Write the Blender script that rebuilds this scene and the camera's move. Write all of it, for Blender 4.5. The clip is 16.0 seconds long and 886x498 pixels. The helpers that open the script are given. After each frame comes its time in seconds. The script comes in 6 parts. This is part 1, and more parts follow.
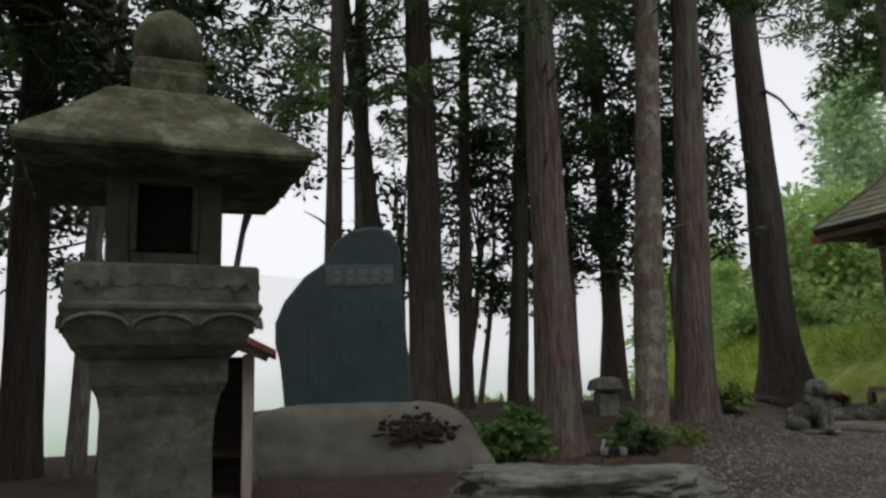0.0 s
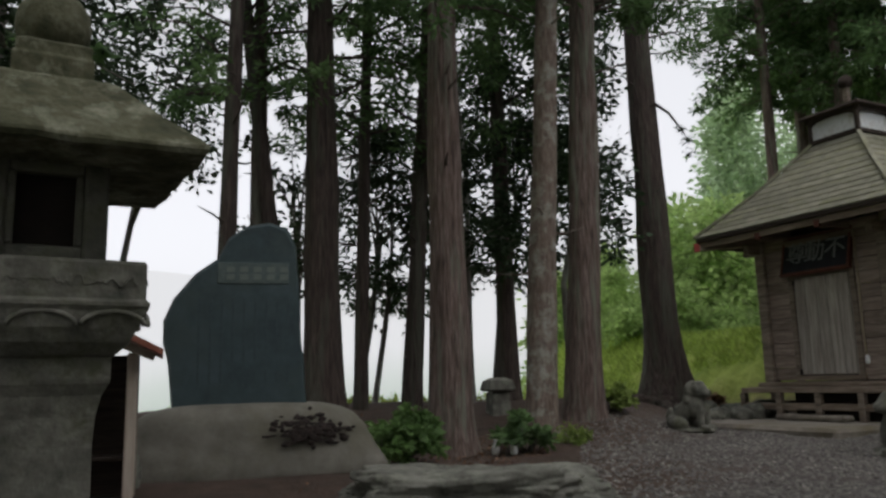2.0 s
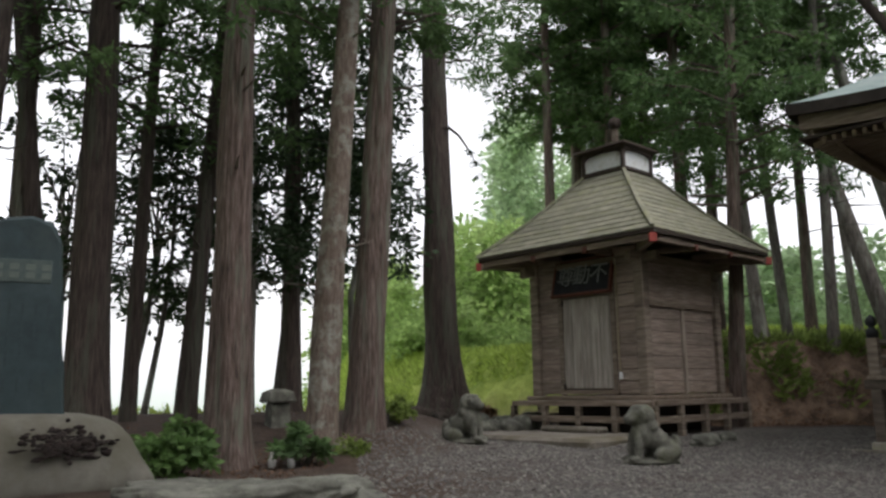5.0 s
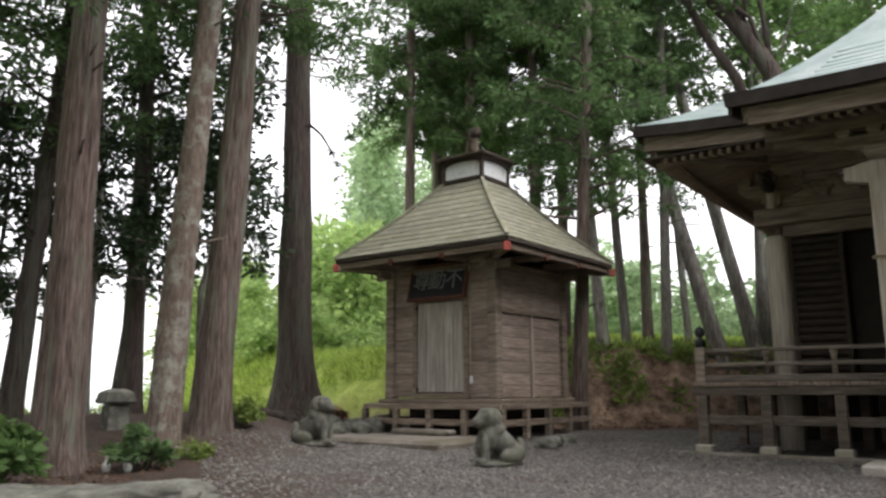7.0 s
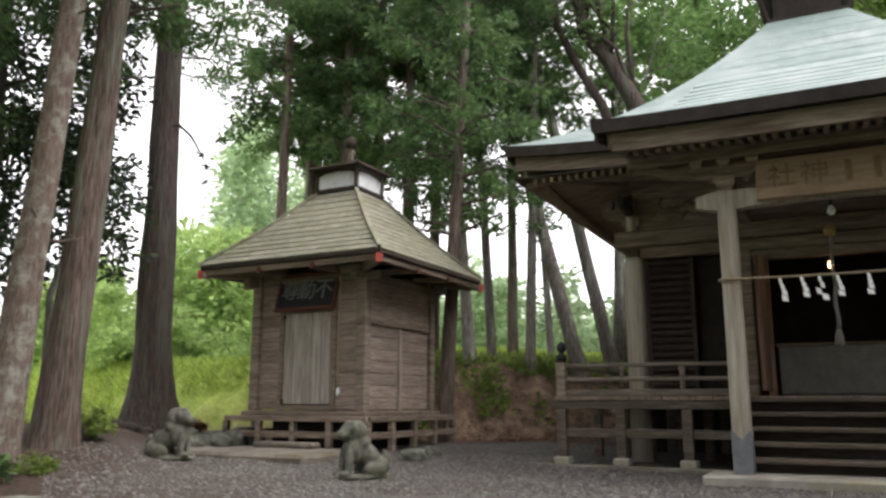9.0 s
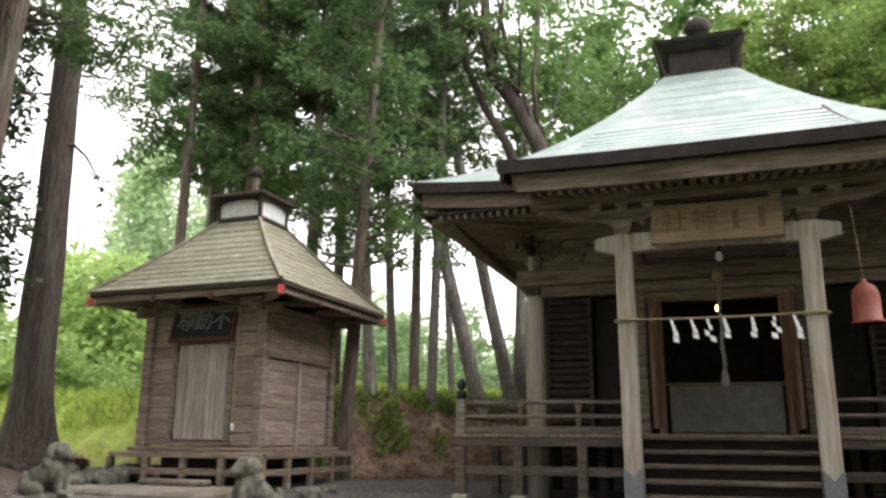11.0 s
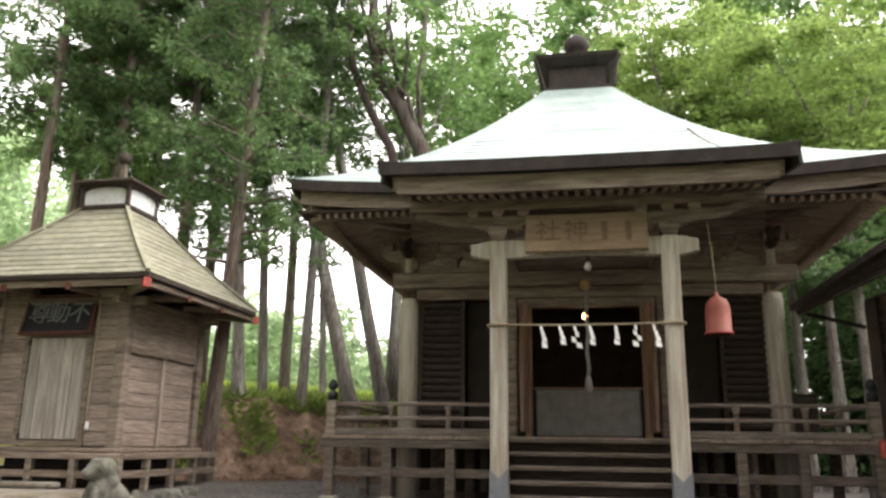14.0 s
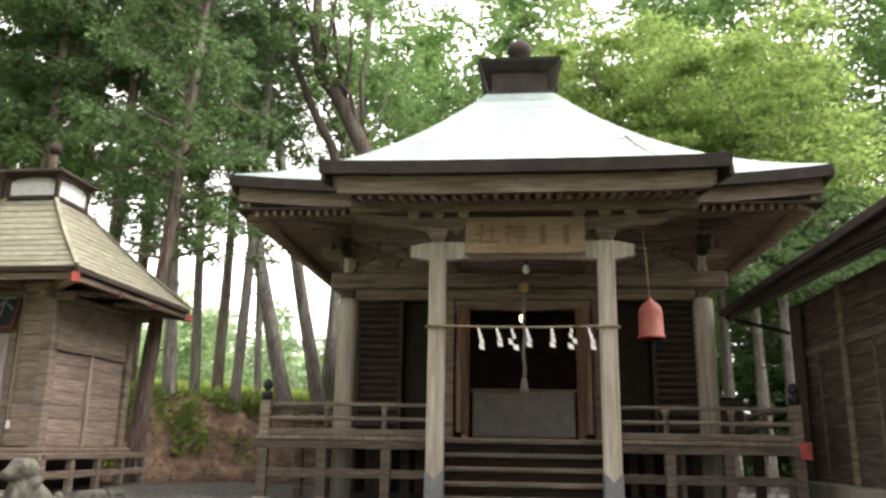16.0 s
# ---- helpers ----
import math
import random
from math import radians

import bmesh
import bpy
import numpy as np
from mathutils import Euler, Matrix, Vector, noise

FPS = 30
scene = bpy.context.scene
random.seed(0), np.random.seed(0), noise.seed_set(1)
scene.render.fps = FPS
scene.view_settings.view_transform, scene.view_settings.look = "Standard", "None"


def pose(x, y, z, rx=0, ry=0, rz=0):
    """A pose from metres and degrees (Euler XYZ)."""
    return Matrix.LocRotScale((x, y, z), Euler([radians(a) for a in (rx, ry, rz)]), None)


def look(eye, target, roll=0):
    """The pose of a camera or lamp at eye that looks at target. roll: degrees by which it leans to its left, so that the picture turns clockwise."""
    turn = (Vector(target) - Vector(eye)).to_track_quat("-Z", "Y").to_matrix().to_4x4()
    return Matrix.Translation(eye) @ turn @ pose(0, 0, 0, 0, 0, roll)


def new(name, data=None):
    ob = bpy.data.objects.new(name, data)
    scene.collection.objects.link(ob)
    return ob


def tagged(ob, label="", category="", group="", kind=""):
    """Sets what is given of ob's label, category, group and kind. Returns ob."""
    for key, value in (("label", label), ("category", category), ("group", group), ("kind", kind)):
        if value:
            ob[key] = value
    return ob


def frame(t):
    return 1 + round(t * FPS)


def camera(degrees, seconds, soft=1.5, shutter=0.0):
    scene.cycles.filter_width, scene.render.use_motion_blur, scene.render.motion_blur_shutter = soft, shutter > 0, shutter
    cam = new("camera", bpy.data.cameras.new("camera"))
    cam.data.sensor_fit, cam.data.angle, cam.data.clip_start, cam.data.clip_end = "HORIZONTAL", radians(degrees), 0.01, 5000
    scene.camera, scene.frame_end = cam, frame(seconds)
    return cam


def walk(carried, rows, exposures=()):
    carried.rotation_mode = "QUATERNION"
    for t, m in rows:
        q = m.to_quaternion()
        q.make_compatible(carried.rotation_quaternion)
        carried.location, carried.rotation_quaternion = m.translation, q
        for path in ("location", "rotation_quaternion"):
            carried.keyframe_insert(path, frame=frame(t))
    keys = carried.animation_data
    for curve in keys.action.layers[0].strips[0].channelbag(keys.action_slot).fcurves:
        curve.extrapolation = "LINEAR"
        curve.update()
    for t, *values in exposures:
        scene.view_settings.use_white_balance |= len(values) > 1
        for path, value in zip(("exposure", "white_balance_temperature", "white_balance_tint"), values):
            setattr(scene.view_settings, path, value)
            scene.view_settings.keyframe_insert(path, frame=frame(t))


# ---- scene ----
cam = camera(58.50, 16.0, soft=2.7)
PATH = [
    (0.0, pose(0, 0, 0.85, 99.72, 1.48, 0.00)),
    (0.5, pose(0, 0, 0.85, 99.67, 1.48, -1.45)),
    (1.0, pose(0, 0, 0.85, 99.64, 1.41, -3.42)),
    (1.5, pose(0, 0, 0.85, 99.58, 1.44, -5.35)),
    (2.0, pose(0, 0, 0.85, 99.56, 1.35, -7.51)),
    (2.5, pose(0, 0, 0.85, 99.59, 1.32, -9.55)),
    (3.0, pose(0, 0, 0.85, 99.81, 1.20, -12.14)),
    (3.5, pose(0, 0, 0.85, 100.18, 1.12, -14.79)),
    (4.0, pose(0, 0, 0.85, 100.17, 1.02, -17.48)),
    (6.5, pose(0, 0, 0.85, 100.22, 0.41, -31.07)),
    (7.0, pose(0, 0, 0.85, 100.19, 0.23, -33.51)),
    (7.5, pose(0, 0, 0.85, 100.17, 0.16, -35.56)),
    (8.0, pose(0, 0, 0.85, 100.32, 0.06, -37.61)),
    (8.5, pose(0, 0, 0.85, 100.63, -0.03, -40.39)),
    (9.0, pose(0, 0, 0.85, 101.05, -0.14, -43.00)),
    (11.5, pose(0, 0, 0.85, 103.91, -0.49, -52.07)),
    (12.0, pose(0, 0, 0.85, 103.93, -0.54, -54.16)),
    (12.5, pose(0, 0, 0.85, 103.94, -0.61, -55.47)),
    (13.0, pose(0, 0, 0.85, 103.92, -0.67, -56.61)),
    (13.5, pose(0, 0, 0.85, 103.89, -0.70, -57.89)),
    (14.0, pose(0, 0, 0.85, 103.81, -0.76, -59.29)),
    (14.5, pose(0, 0, 0.85, 103.81, -0.80, -60.73)),
    (15.0, pose(0, 0, 0.85, 103.84, -0.83, -61.75)),
    (15.5, pose(0, 0, 0.85, 103.88, -0.90, -62.82)),
    (16.0, pose(0, 0, 0.85, 103.93, -0.92, -63.82)),
]
EXPOSURES = [(0.0, -0.92, 6350, 13), (2.0, -0.95, 6350, 13), (4.0, -0.68, 6350, 13), (6.5, 0.2, 6450, 15), (9.0, 0.45, 6550, 16), (12.0, 0.98, 6780, 17), (16.0, 1.27, 6900, 17)]
walk(cam, PATH, EXPOSURES)

# ---- light: overcast noon, white sky ----
world = bpy.data.worlds.new("overcast_sky")
scene.world = world
world.use_nodes = True
wn, wl = world.node_tree.nodes, world.node_tree.links
wn.clear()
sky = wn.new("ShaderNodeTexSky")
sky.sky_type = "NISHITA"
sky.sun_disc = False
sky.sun_elevation = radians(58)
sky.sun_rotation = radians(150)
sky.air_density, sky.dust_density = 1.0, 4.0
grey = wn.new("ShaderNodeHueSaturation")
grey.inputs["Saturation"].default_value = 0.12
bg = wn.new("ShaderNodeBackground")
bg.inputs["Strength"].default_value = 0.15
wo = wn.new("ShaderNodeOutputWorld")
wl.new(sky.outputs[0], grey.inputs["Color"])
cloud = wn.new("ShaderNodeMix")
cloud.data_type = "RGBA"
cloud.inputs["Factor"].default_value = 0.6
cloud.inputs["B"].default_value = (11.0, 11.1, 11.1, 1)
thick = wn.new("ShaderNodeVectorMath")
thick.operation = "SCALE"
thick.inputs["Scale"].default_value = 3.5
wl.new(grey.outputs[0], thick.inputs[0])
wl.new(thick.outputs[0], cloud.inputs["A"])
wl.new(cloud.outputs["Result"], bg.inputs["Color"])
wl.new(bg.outputs[0], wo.inputs["Surface"])
sun_data = bpy.data.lights.new("sun", "SUN")
sun_data.energy, sun_data.angle, sun_data.color = 0.5, radians(40), (1.0, 0.97, 0.92)
sun = new("sun", sun_data)
sun.matrix_world = look((0, 0, 30), (0 - 30 * math.sin(radians(200)) * -0.55, 30 * math.cos(radians(200)) * -0.55, 0))

# ---- materials ----


def material(name, colors, scale=4.0, stretch=(1, 1, 1), rough=0.85, bump=0.3, bump_scale=None, stain=None, stain_scale=0.8,
             metallic=0.0, island=0.0, objrand=0.0, dist=0.02, spec=0.3, translucent=0.0):
    """Two scales of noise between the given colours, an optional third stain colour, and fine relief."""
    m = bpy.data.materials.new(name)
    m.use_nodes = True
    n, l = m.node_tree.nodes, m.node_tree.links
    p = n["Principled BSDF"]
    co = n.new("ShaderNodeTexCoord")
    mp = n.new("ShaderNodeMapping")
    mp.inputs["Scale"].default_value = stretch
    l.new(co.outputs["Object"], mp.inputs["Vector"])
    src = mp.outputs[0]
    info = n.new("ShaderNodeObjectInfo")
    if objrand:
        add = n.new("ShaderNodeVectorMath")
        add.operation = "MULTIPLY_ADD"
        comb = n.new("ShaderNodeCombineXYZ")
        for k in range(3):
            l.new(info.outputs["Random"], comb.inputs[k])
        l.new(comb.outputs[0], add.inputs[0])
        add.inputs[1].default_value = (31, 17, 23)
        l.new(src, add.inputs[2])
        src = add.outputs[0]
    t = n.new("ShaderNodeTexNoise")
    t.inputs["Scale"].default_value, t.inputs["Detail"].default_value, t.inputs["Roughness"].default_value = scale, 8, 0.65
    l.new(src, t.inputs["Vector"])
    ramp = n.new("ShaderNodeValToRGB")
    e = ramp.color_ramp.elements
    e[0].position, e[1].position = 0.3, 0.7
    e[0].color, e[1].color = (*colors[0], 1), (*colors[-1], 1)
    for i, c in enumerate(colors[1:-1]):
        k = e.new(0.3 + 0.4 * (i + 1) / (len(colors) - 1))
        k.color = (*c, 1)
    l.new(t.outputs["Fac"], ramp.inputs["Fac"])
    col = ramp.outputs["Color"]
    if stain:
        t2 = n.new("ShaderNodeTexNoise")
        t2.inputs["Scale"].default_value, t2.inputs["Detail"].default_value, t2.inputs["Roughness"].default_value = stain_scale, 6, 0.7
        l.new(co.outputs["Object"] if not objrand else src, t2.inputs["Vector"])
        r2 = n.new("ShaderNodeValToRGB")
        r2.color_ramp.elements[0].position, r2.color_ramp.elements[1].position = 0.5, 0.66
        l.new(t2.outputs["Fac"], r2.inputs["Fac"])
        mx = n.new("ShaderNodeMix")
        mx.data_type = "RGBA"
        l.new(r2.outputs["Color"], mx.inputs["Factor"])
        l.new(col, mx.inputs["A"])
        mx.inputs["B"].default_value = (*stain, 1)
        col = mx.outputs["Result"]
    for amount, kind in ((island, "island"), (objrand, "object")):
        if amount:
            rnd = n.new("ShaderNodeNewGeometry").outputs["Random Per Island"] if kind == "island" else info.outputs["Random"]
            mr = n.new("ShaderNodeMapRange")
            mr.inputs["To Min"].default_value, mr.inputs["To Max"].default_value = 1 - amount, 1 + amount
            l.new(rnd, mr.inputs["Value"])
            hs = n.new("ShaderNodeHueSaturation")
            l.new(mr.outputs[0], hs.inputs["Value"])
            l.new(col, hs.inputs["Color"])
            col = hs.outputs[0]
    l.new(col, p.inputs["Base Color"])
    p.inputs["Roughness"].default_value, p.inputs["Metallic"].default_value = rough, metallic
    p.inputs["Specular IOR Level"].default_value = spec
    if bump:
        t3 = n.new("ShaderNodeTexNoise")
        t3.inputs["Scale"].default_value, t3.inputs["Detail"].default_value = bump_scale or scale * 3, 8
        l.new(src, t3.inputs["Vector"])
        b = n.new("ShaderNodeBump")
        b.inputs["Strength"].default_value, b.inputs["Distance"].default_value = bump, dist
        l.new(t3.outputs["Fac"], b.inputs["Height"])
        l.new(b.outputs[0], p.inputs["Normal"])
    if translucent:
        tr = n.new("ShaderNodeBsdfTranslucent")
        l.new(col, tr.inputs["Color"])
        ms = n.new("ShaderNodeMixShader")
        ms.inputs[0].default_value = translucent
        l.new(p.outputs[0], ms.inputs[1])
        l.new(tr.outputs[0], ms.inputs[2])
        l.new(ms.outputs[0], n["Material Output"].inputs["Surface"])
    return m


def glow(name, color, strength):
    m = bpy.data.materials.new(name)
    m.use_nodes = True
    p = m.node_tree.nodes["Principled BSDF"]
    p.inputs["Emission Color"].default_value = (*color, 1)
    p.inputs["Emission Strength"].default_value = strength
    return m


BARK = material("cedar_bark", [(0.034, 0.024, 0.02), (0.125, 0.09, 0.075), (0.25, 0.195, 0.17)], 5, (6, 6, 0.55), 0.95, 1.0, 4, stain=(0.16, 0.17, 0.13), stain_scale=1.1, dist=0.06, objrand=0.2)
# Darker copy of the cedar bark: the shade of backlit trunks as colour.
BARK_DARK = material("shaded_cedar_bark", [(0.026, 0.02, 0.017), (0.062, 0.047, 0.04), (0.105, 0.083, 0.072)], 5, (6, 6, 0.55), 0.95, 1.0, 4, stain=(0.08, 0.085, 0.065), stain_scale=1.1, dist=0.06, objrand=0.2)
BARK_PALE = material("lichen_bark", [(0.07, 0.052, 0.041), (0.14, 0.108, 0.086), (0.195, 0.16, 0.13)], 7, (3, 3, 0.8), 0.95, 0.8, 6, stain=(0.26, 0.265, 0.225), stain_scale=4.0, dist=0.03)
BARK_GREY = material("grey_bark", [(0.07, 0.06, 0.05), (0.14, 0.125, 0.11), (0.22, 0.2, 0.18)], 6, (4, 4, 0.8), 0.95, 0.8, 6, stain=(0.25, 0.26, 0.22), stain_scale=1.6, dist=0.04, objrand=0.2)
WOOD = material("weathered_wood", [(0.13, 0.1, 0.075), (0.22, 0.18, 0.14), (0.31, 0.265, 0.215)], 3.5, (1, 1, 9), 0.85, 0.4, 6, stain=(0.1, 0.078, 0.06), stain_scale=1.3, objrand=0.16, dist=0.01)
WOODX = material("weathered_beam", [(0.11, 0.082, 0.06), (0.2, 0.16, 0.122), (0.3, 0.25, 0.2)], 3.5, (0.7, 8, 8), 0.85, 0.4, 5, stain=(0.1, 0.075, 0.056), stain_scale=1.2, objrand=0.16, dist=0.01)
WOODY = material("weathered_joist", [(0.11, 0.082, 0.06), (0.2, 0.16, 0.122), (0.29, 0.24, 0.19)], 3.5, (8, 0.7, 8), 0.85, 0.4, 5, objrand=0.16, dist=0.01)
RAIL = material("grey_rail_wood", [(0.085, 0.068, 0.054), (0.165, 0.138, 0.112), (0.26, 0.225, 0.185)], 3.5, (0.7, 8, 8), 0.85, 0.4, 5, stain=(0.09, 0.08, 0.06), stain_scale=1.6, objrand=0.2, dist=0.01)
RAFTER = material("pale_rafter", [(0.2, 0.155, 0.115), (0.31, 0.25, 0.19), (0.4, 0.335, 0.265)], 3.5, (0.7, 8, 8), 0.85, 0.3, 5, objrand=0.12, dist=0.01)
PLANK = material("wall_plank", [(0.14, 0.106, 0.083), (0.27, 0.215, 0.175), (0.42, 0.355, 0.3)], 3, (0.9, 0.9, 14), 0.85, 0.6, 4, stain=(0.17, 0.135, 0.11), stain_scale=1.1, objrand=0.16, dist=0.012)
PLANKV = material("door_plank", [(0.2, 0.18, 0.155), (0.33, 0.3, 0.26), (0.45, 0.42, 0.37)], 3, (12, 12, 0.7), 0.9, 0.4, 4, stain=(0.2, 0.175, 0.15), stain_scale=1.4, objrand=0.13, dist=0.01)
POST = material("pale_post", [(0.28, 0.25, 0.2), (0.42, 0.385, 0.32), (0.53, 0.495, 0.42)], 3, (7, 7, 0.5), 0.85, 0.3, 4, stain=(0.3, 0.25, 0.19), stain_scale=1.2, objrand=0.06, dist=0.01)
# Weathered timber with the shade of eaves and deck put into its colour.
DECKWOOD = material("shaded_deck_wood", [(0.06, 0.046, 0.036), (0.115, 0.092, 0.073), (0.185, 0.155, 0.125)], 3.5, (1, 1, 8), 0.85, 0.4, 5, stain=(0.07, 0.065, 0.045), stain_scale=1.4, objrand=0.2, dist=0.01)
# Dark timber; also used to paint shade in the eaves and small shrine base.
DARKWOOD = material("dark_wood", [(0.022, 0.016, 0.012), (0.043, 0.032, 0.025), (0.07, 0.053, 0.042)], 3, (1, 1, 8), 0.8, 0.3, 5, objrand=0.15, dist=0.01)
SHINGLE = material("mossy_board_shingle", [(0.11, 0.108, 0.08), (0.2, 0.195, 0.145), (0.29, 0.28, 0.215)], 3, (1.5, 6, 6), 0.95, 0.5, 5, stain=(0.19, 0.19, 0.11), stain_scale=1.4, objrand=0.13, dist=0.01)
COPPER = material("pale_green_copper", [(0.165, 0.23, 0.21), (0.22, 0.285, 0.265), (0.27, 0.33, 0.31)], 2.2, (1, 1, 1), 0.55, 0.12, 4, stain=(0.33, 0.37, 0.36), stain_scale=0.9, metallic=0.0, objrand=0.04, dist=0.005, spec=0.5)
COPPER_DARK = material("dark_copper_trim", [(0.016, 0.012, 0.01), (0.028, 0.022, 0.018), (0.045, 0.036, 0.03)], 4, (1, 1, 1), 0.75, 0.2, 9, spec=0.25)
STONE = material("lantern_stone", [(0.055, 0.057, 0.046), (0.118, 0.116, 0.096), (0.22, 0.215, 0.18)], 7, (1, 1, 1), 0.95, 0.6, 26, stain=(0.07, 0.075, 0.045), stain_scale=3.4, dist=0.015)
STONE_MOSS = material("mossy_roof_stone", [(0.036, 0.04, 0.022), (0.085, 0.086, 0.05), (0.17, 0.168, 0.115)], 6, (1, 1, 1), 0.95, 0.7, 22, stain=(0.27, 0.27, 0.2), stain_scale=4.0, dist=0.02)
ROCK = material("grey_boulder", [(0.055, 0.056, 0.046), (0.115, 0.115, 0.095), (0.19, 0.187, 0.16)], 4, (1, 1, 1), 0.95, 0.6, 15, stain=(0.2, 0.205, 0.165), stain_scale=6.5, dist=0.03)
PLINTH = material("brown_plinth_stone", [(0.085, 0.082, 0.065), (0.125, 0.118, 0.098), (0.17, 0.16, 0.135)], 3, (1, 1, 1), 0.9, 0.35, 18, stain=(0.1, 0.095, 0.07), stain_scale=1.2, dist=0.012)
SLATE = material("blue_green_slate", [(0.022, 0.036, 0.04), (0.034, 0.054, 0.058), (0.05, 0.073, 0.077)], 3, (1, 1, 1), 0.6, 0.3, 14, stain=(0.042, 0.06, 0.058), stain_scale=1.2, dist=0.01)
CONCRETE = material("worn_concrete", [(0.22, 0.205, 0.17), (0.32, 0.3, 0.26), (0.41, 0.39, 0.34)], 3, (1, 1, 1), 0.95, 0.3, 25, stain=(0.25, 0.24, 0.15), stain_scale=1.0, dist=0.01)
PALEWOOD = material("pale_batten", [(0.2, 0.16, 0.125), (0.33, 0.28, 0.23), (0.44, 0.385, 0.32)], 3, (7, 7, 0.5), 0.85, 0.3, 4, objrand=0.1, dist=0.01)
WORN_SLAB = material("dirty_slab", [(0.1, 0.088, 0.07), (0.17, 0.152, 0.125), (0.24, 0.22, 0.185)], 3, (1, 1, 1), 0.95, 0.4, 20, stain=(0.12, 0.105, 0.07), stain_scale=1.0, dist=0.015)
# Earth floor darkened in colour to carry the shade below the deck.
FOOTING = material("shaded_earth_floor", [(0.035, 0.028, 0.022), (0.07, 0.056, 0.045), (0.11, 0.092, 0.075)], 4, (1, 1, 1), 0.95, 0.6, 18, stain=(0.05, 0.045, 0.03), stain_scale=1.2, dist=0.02)
RED = material("faded_red_paint", [(0.2, 0.04, 0.032), (0.32, 0.06, 0.047), (0.4, 0.1, 0.08)], 6, (1, 1, 1), 0.7, 0.2, 20)
RED_BELL = material("rusty_red_bell", [(0.19, 0.05, 0.034), (0.27, 0.078, 0.056), (0.35, 0.125, 0.092)], 5, (1, 1, 0.5), 0.55, 0.15, 20, stain=(0.24, 0.09, 0.07), stain_scale=4)
RED_ROOF = material("rusty_red_roof", [(0.17, 0.055, 0.035), (0.25, 0.085, 0.055), (0.32, 0.13, 0.09)], 5, (1, 1, 1), 0.7, 0.2, 14)
WHITE = material("white_paper", [(0.74, 0.74, 0.72), (0.82, 0.82, 0.8)], 8, rough=0.8, bump=0.05)
PLASTER = material("white_plaster", [(0.6, 0.62, 0.62), (0.75, 0.77, 0.76)], 4, rough=0.9, bump=0.1, stain=(0.5, 0.5, 0.46), stain_scale=5)
BLACK = material("black_lacquer", [(0.008, 0.009, 0.011), (0.02, 0.022, 0.026)], 5, rough=0.5, bump=0.1)
# Near-black colour that paints shade inside the hall, its underfloor and the lantern.
INTERIOR = material("interior_shade", [(0.012, 0.01, 0.008), (0.028, 0.022, 0.018)], 4, rough=0.9, bump=0.1)
SIGNWOOD = material("sign_board_wood", [(0.2, 0.14, 0.085), (0.27, 0.195, 0.125), (0.34, 0.25, 0.165)], 3, (0.7, 8, 8), 0.8, 0.25, 5, stain=(0.21, 0.155, 0.1), stain_scale=1.5, dist=0.006)
GOLD = material("faded_gilt", [(0.3, 0.2, 0.09), (0.42, 0.29, 0.13)], 9, rough=0.6, bump=0.1)
SIGN_INK = material("faded_brown_ink", [(0.15, 0.098, 0.055), (0.21, 0.142, 0.085)], 14, rough=0.9, bump=0)
STOREBOARD = material("storehouse_board", [(0.05, 0.038, 0.028), (0.095, 0.073, 0.056), (0.15, 0.118, 0.092)], 3, (9, 0.8, 9), 0.85, 0.45, 4, stain=(0.2, 0.165, 0.13), stain_scale=1.4, objrand=0.16, dist=0.012)
DOORWOOD = material("brown_door_wood", [(0.1, 0.062, 0.042), (0.19, 0.12, 0.083), (0.27, 0.18, 0.13)], 3, (8, 8, 0.6), 0.8, 0.3, 5, stain=(0.11, 0.075, 0.055), stain_scale=1.6, objrand=0.1, dist=0.01)
OLD_RED = material("rust_brown_paint", [(0.09, 0.035, 0.025), (0.15, 0.055, 0.04)], 8, rough=0.8, bump=0.2)
GREY_INK = material("faded_white_ink", [(0.15, 0.16, 0.16), (0.23, 0.24, 0.235)], 14, rough=0.9, bump=0)
ROPE = material("straw_rope", [(0.24, 0.2, 0.13), (0.38, 0.32, 0.22)], 30, rough=0.95, bump=0.3)
CLOTH = material("grey_cloth", [(0.18, 0.17, 0.155), (0.26, 0.25, 0.23)], 6, rough=0.95, bump=0.15)
ZINC = material("zinc_shoe", [(0.13, 0.14, 0.15), (0.24, 0.25, 0.26)], 8, rough=0.5, bump=0.1, metallic=0.5)
EARTH_BANK = material("red_brown_earth", [(0.07, 0.042, 0.028), (0.13, 0.08, 0.055), (0.19, 0.125, 0.09)], 3, rough=1, bump=0.8, dist=0.08)
LAMP = glow("warm_bulb", (1.0, 0.55, 0.25), 9.0)


def leaf_material(name, dark, light, trans=0.35):
    return material(name, [dark, light], 0.9, rough=0.6, bump=0, island=0.35, translucent=trans, spec=0.25)


LEAF_CEDAR = leaf_material("cedar_needles", (0.055, 0.11, 0.042), (0.14, 0.225, 0.082), 0.45)
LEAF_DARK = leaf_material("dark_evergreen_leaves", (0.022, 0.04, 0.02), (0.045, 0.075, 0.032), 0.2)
LEAF_MID = leaf_material("green_leaves", (0.075, 0.145, 0.046), (0.165, 0.27, 0.085), 0.5)
LEAF_LIGHT = leaf_material("light_green_leaves", (0.15, 0.24, 0.06), (0.29, 0.39, 0.125), 0.6)
LEAF_FRESH = leaf_material("fresh_green_leaves", (0.13, 0.22, 0.065), (0.25, 0.36, 0.12), 0.55)
# Lighter copy of the fresh green: open-sky light painted into the leaves.
LEAF_GLADE = leaf_material("light_painted_leaves", (0.22, 0.34, 0.11), (0.42, 0.55, 0.2), 0.6)
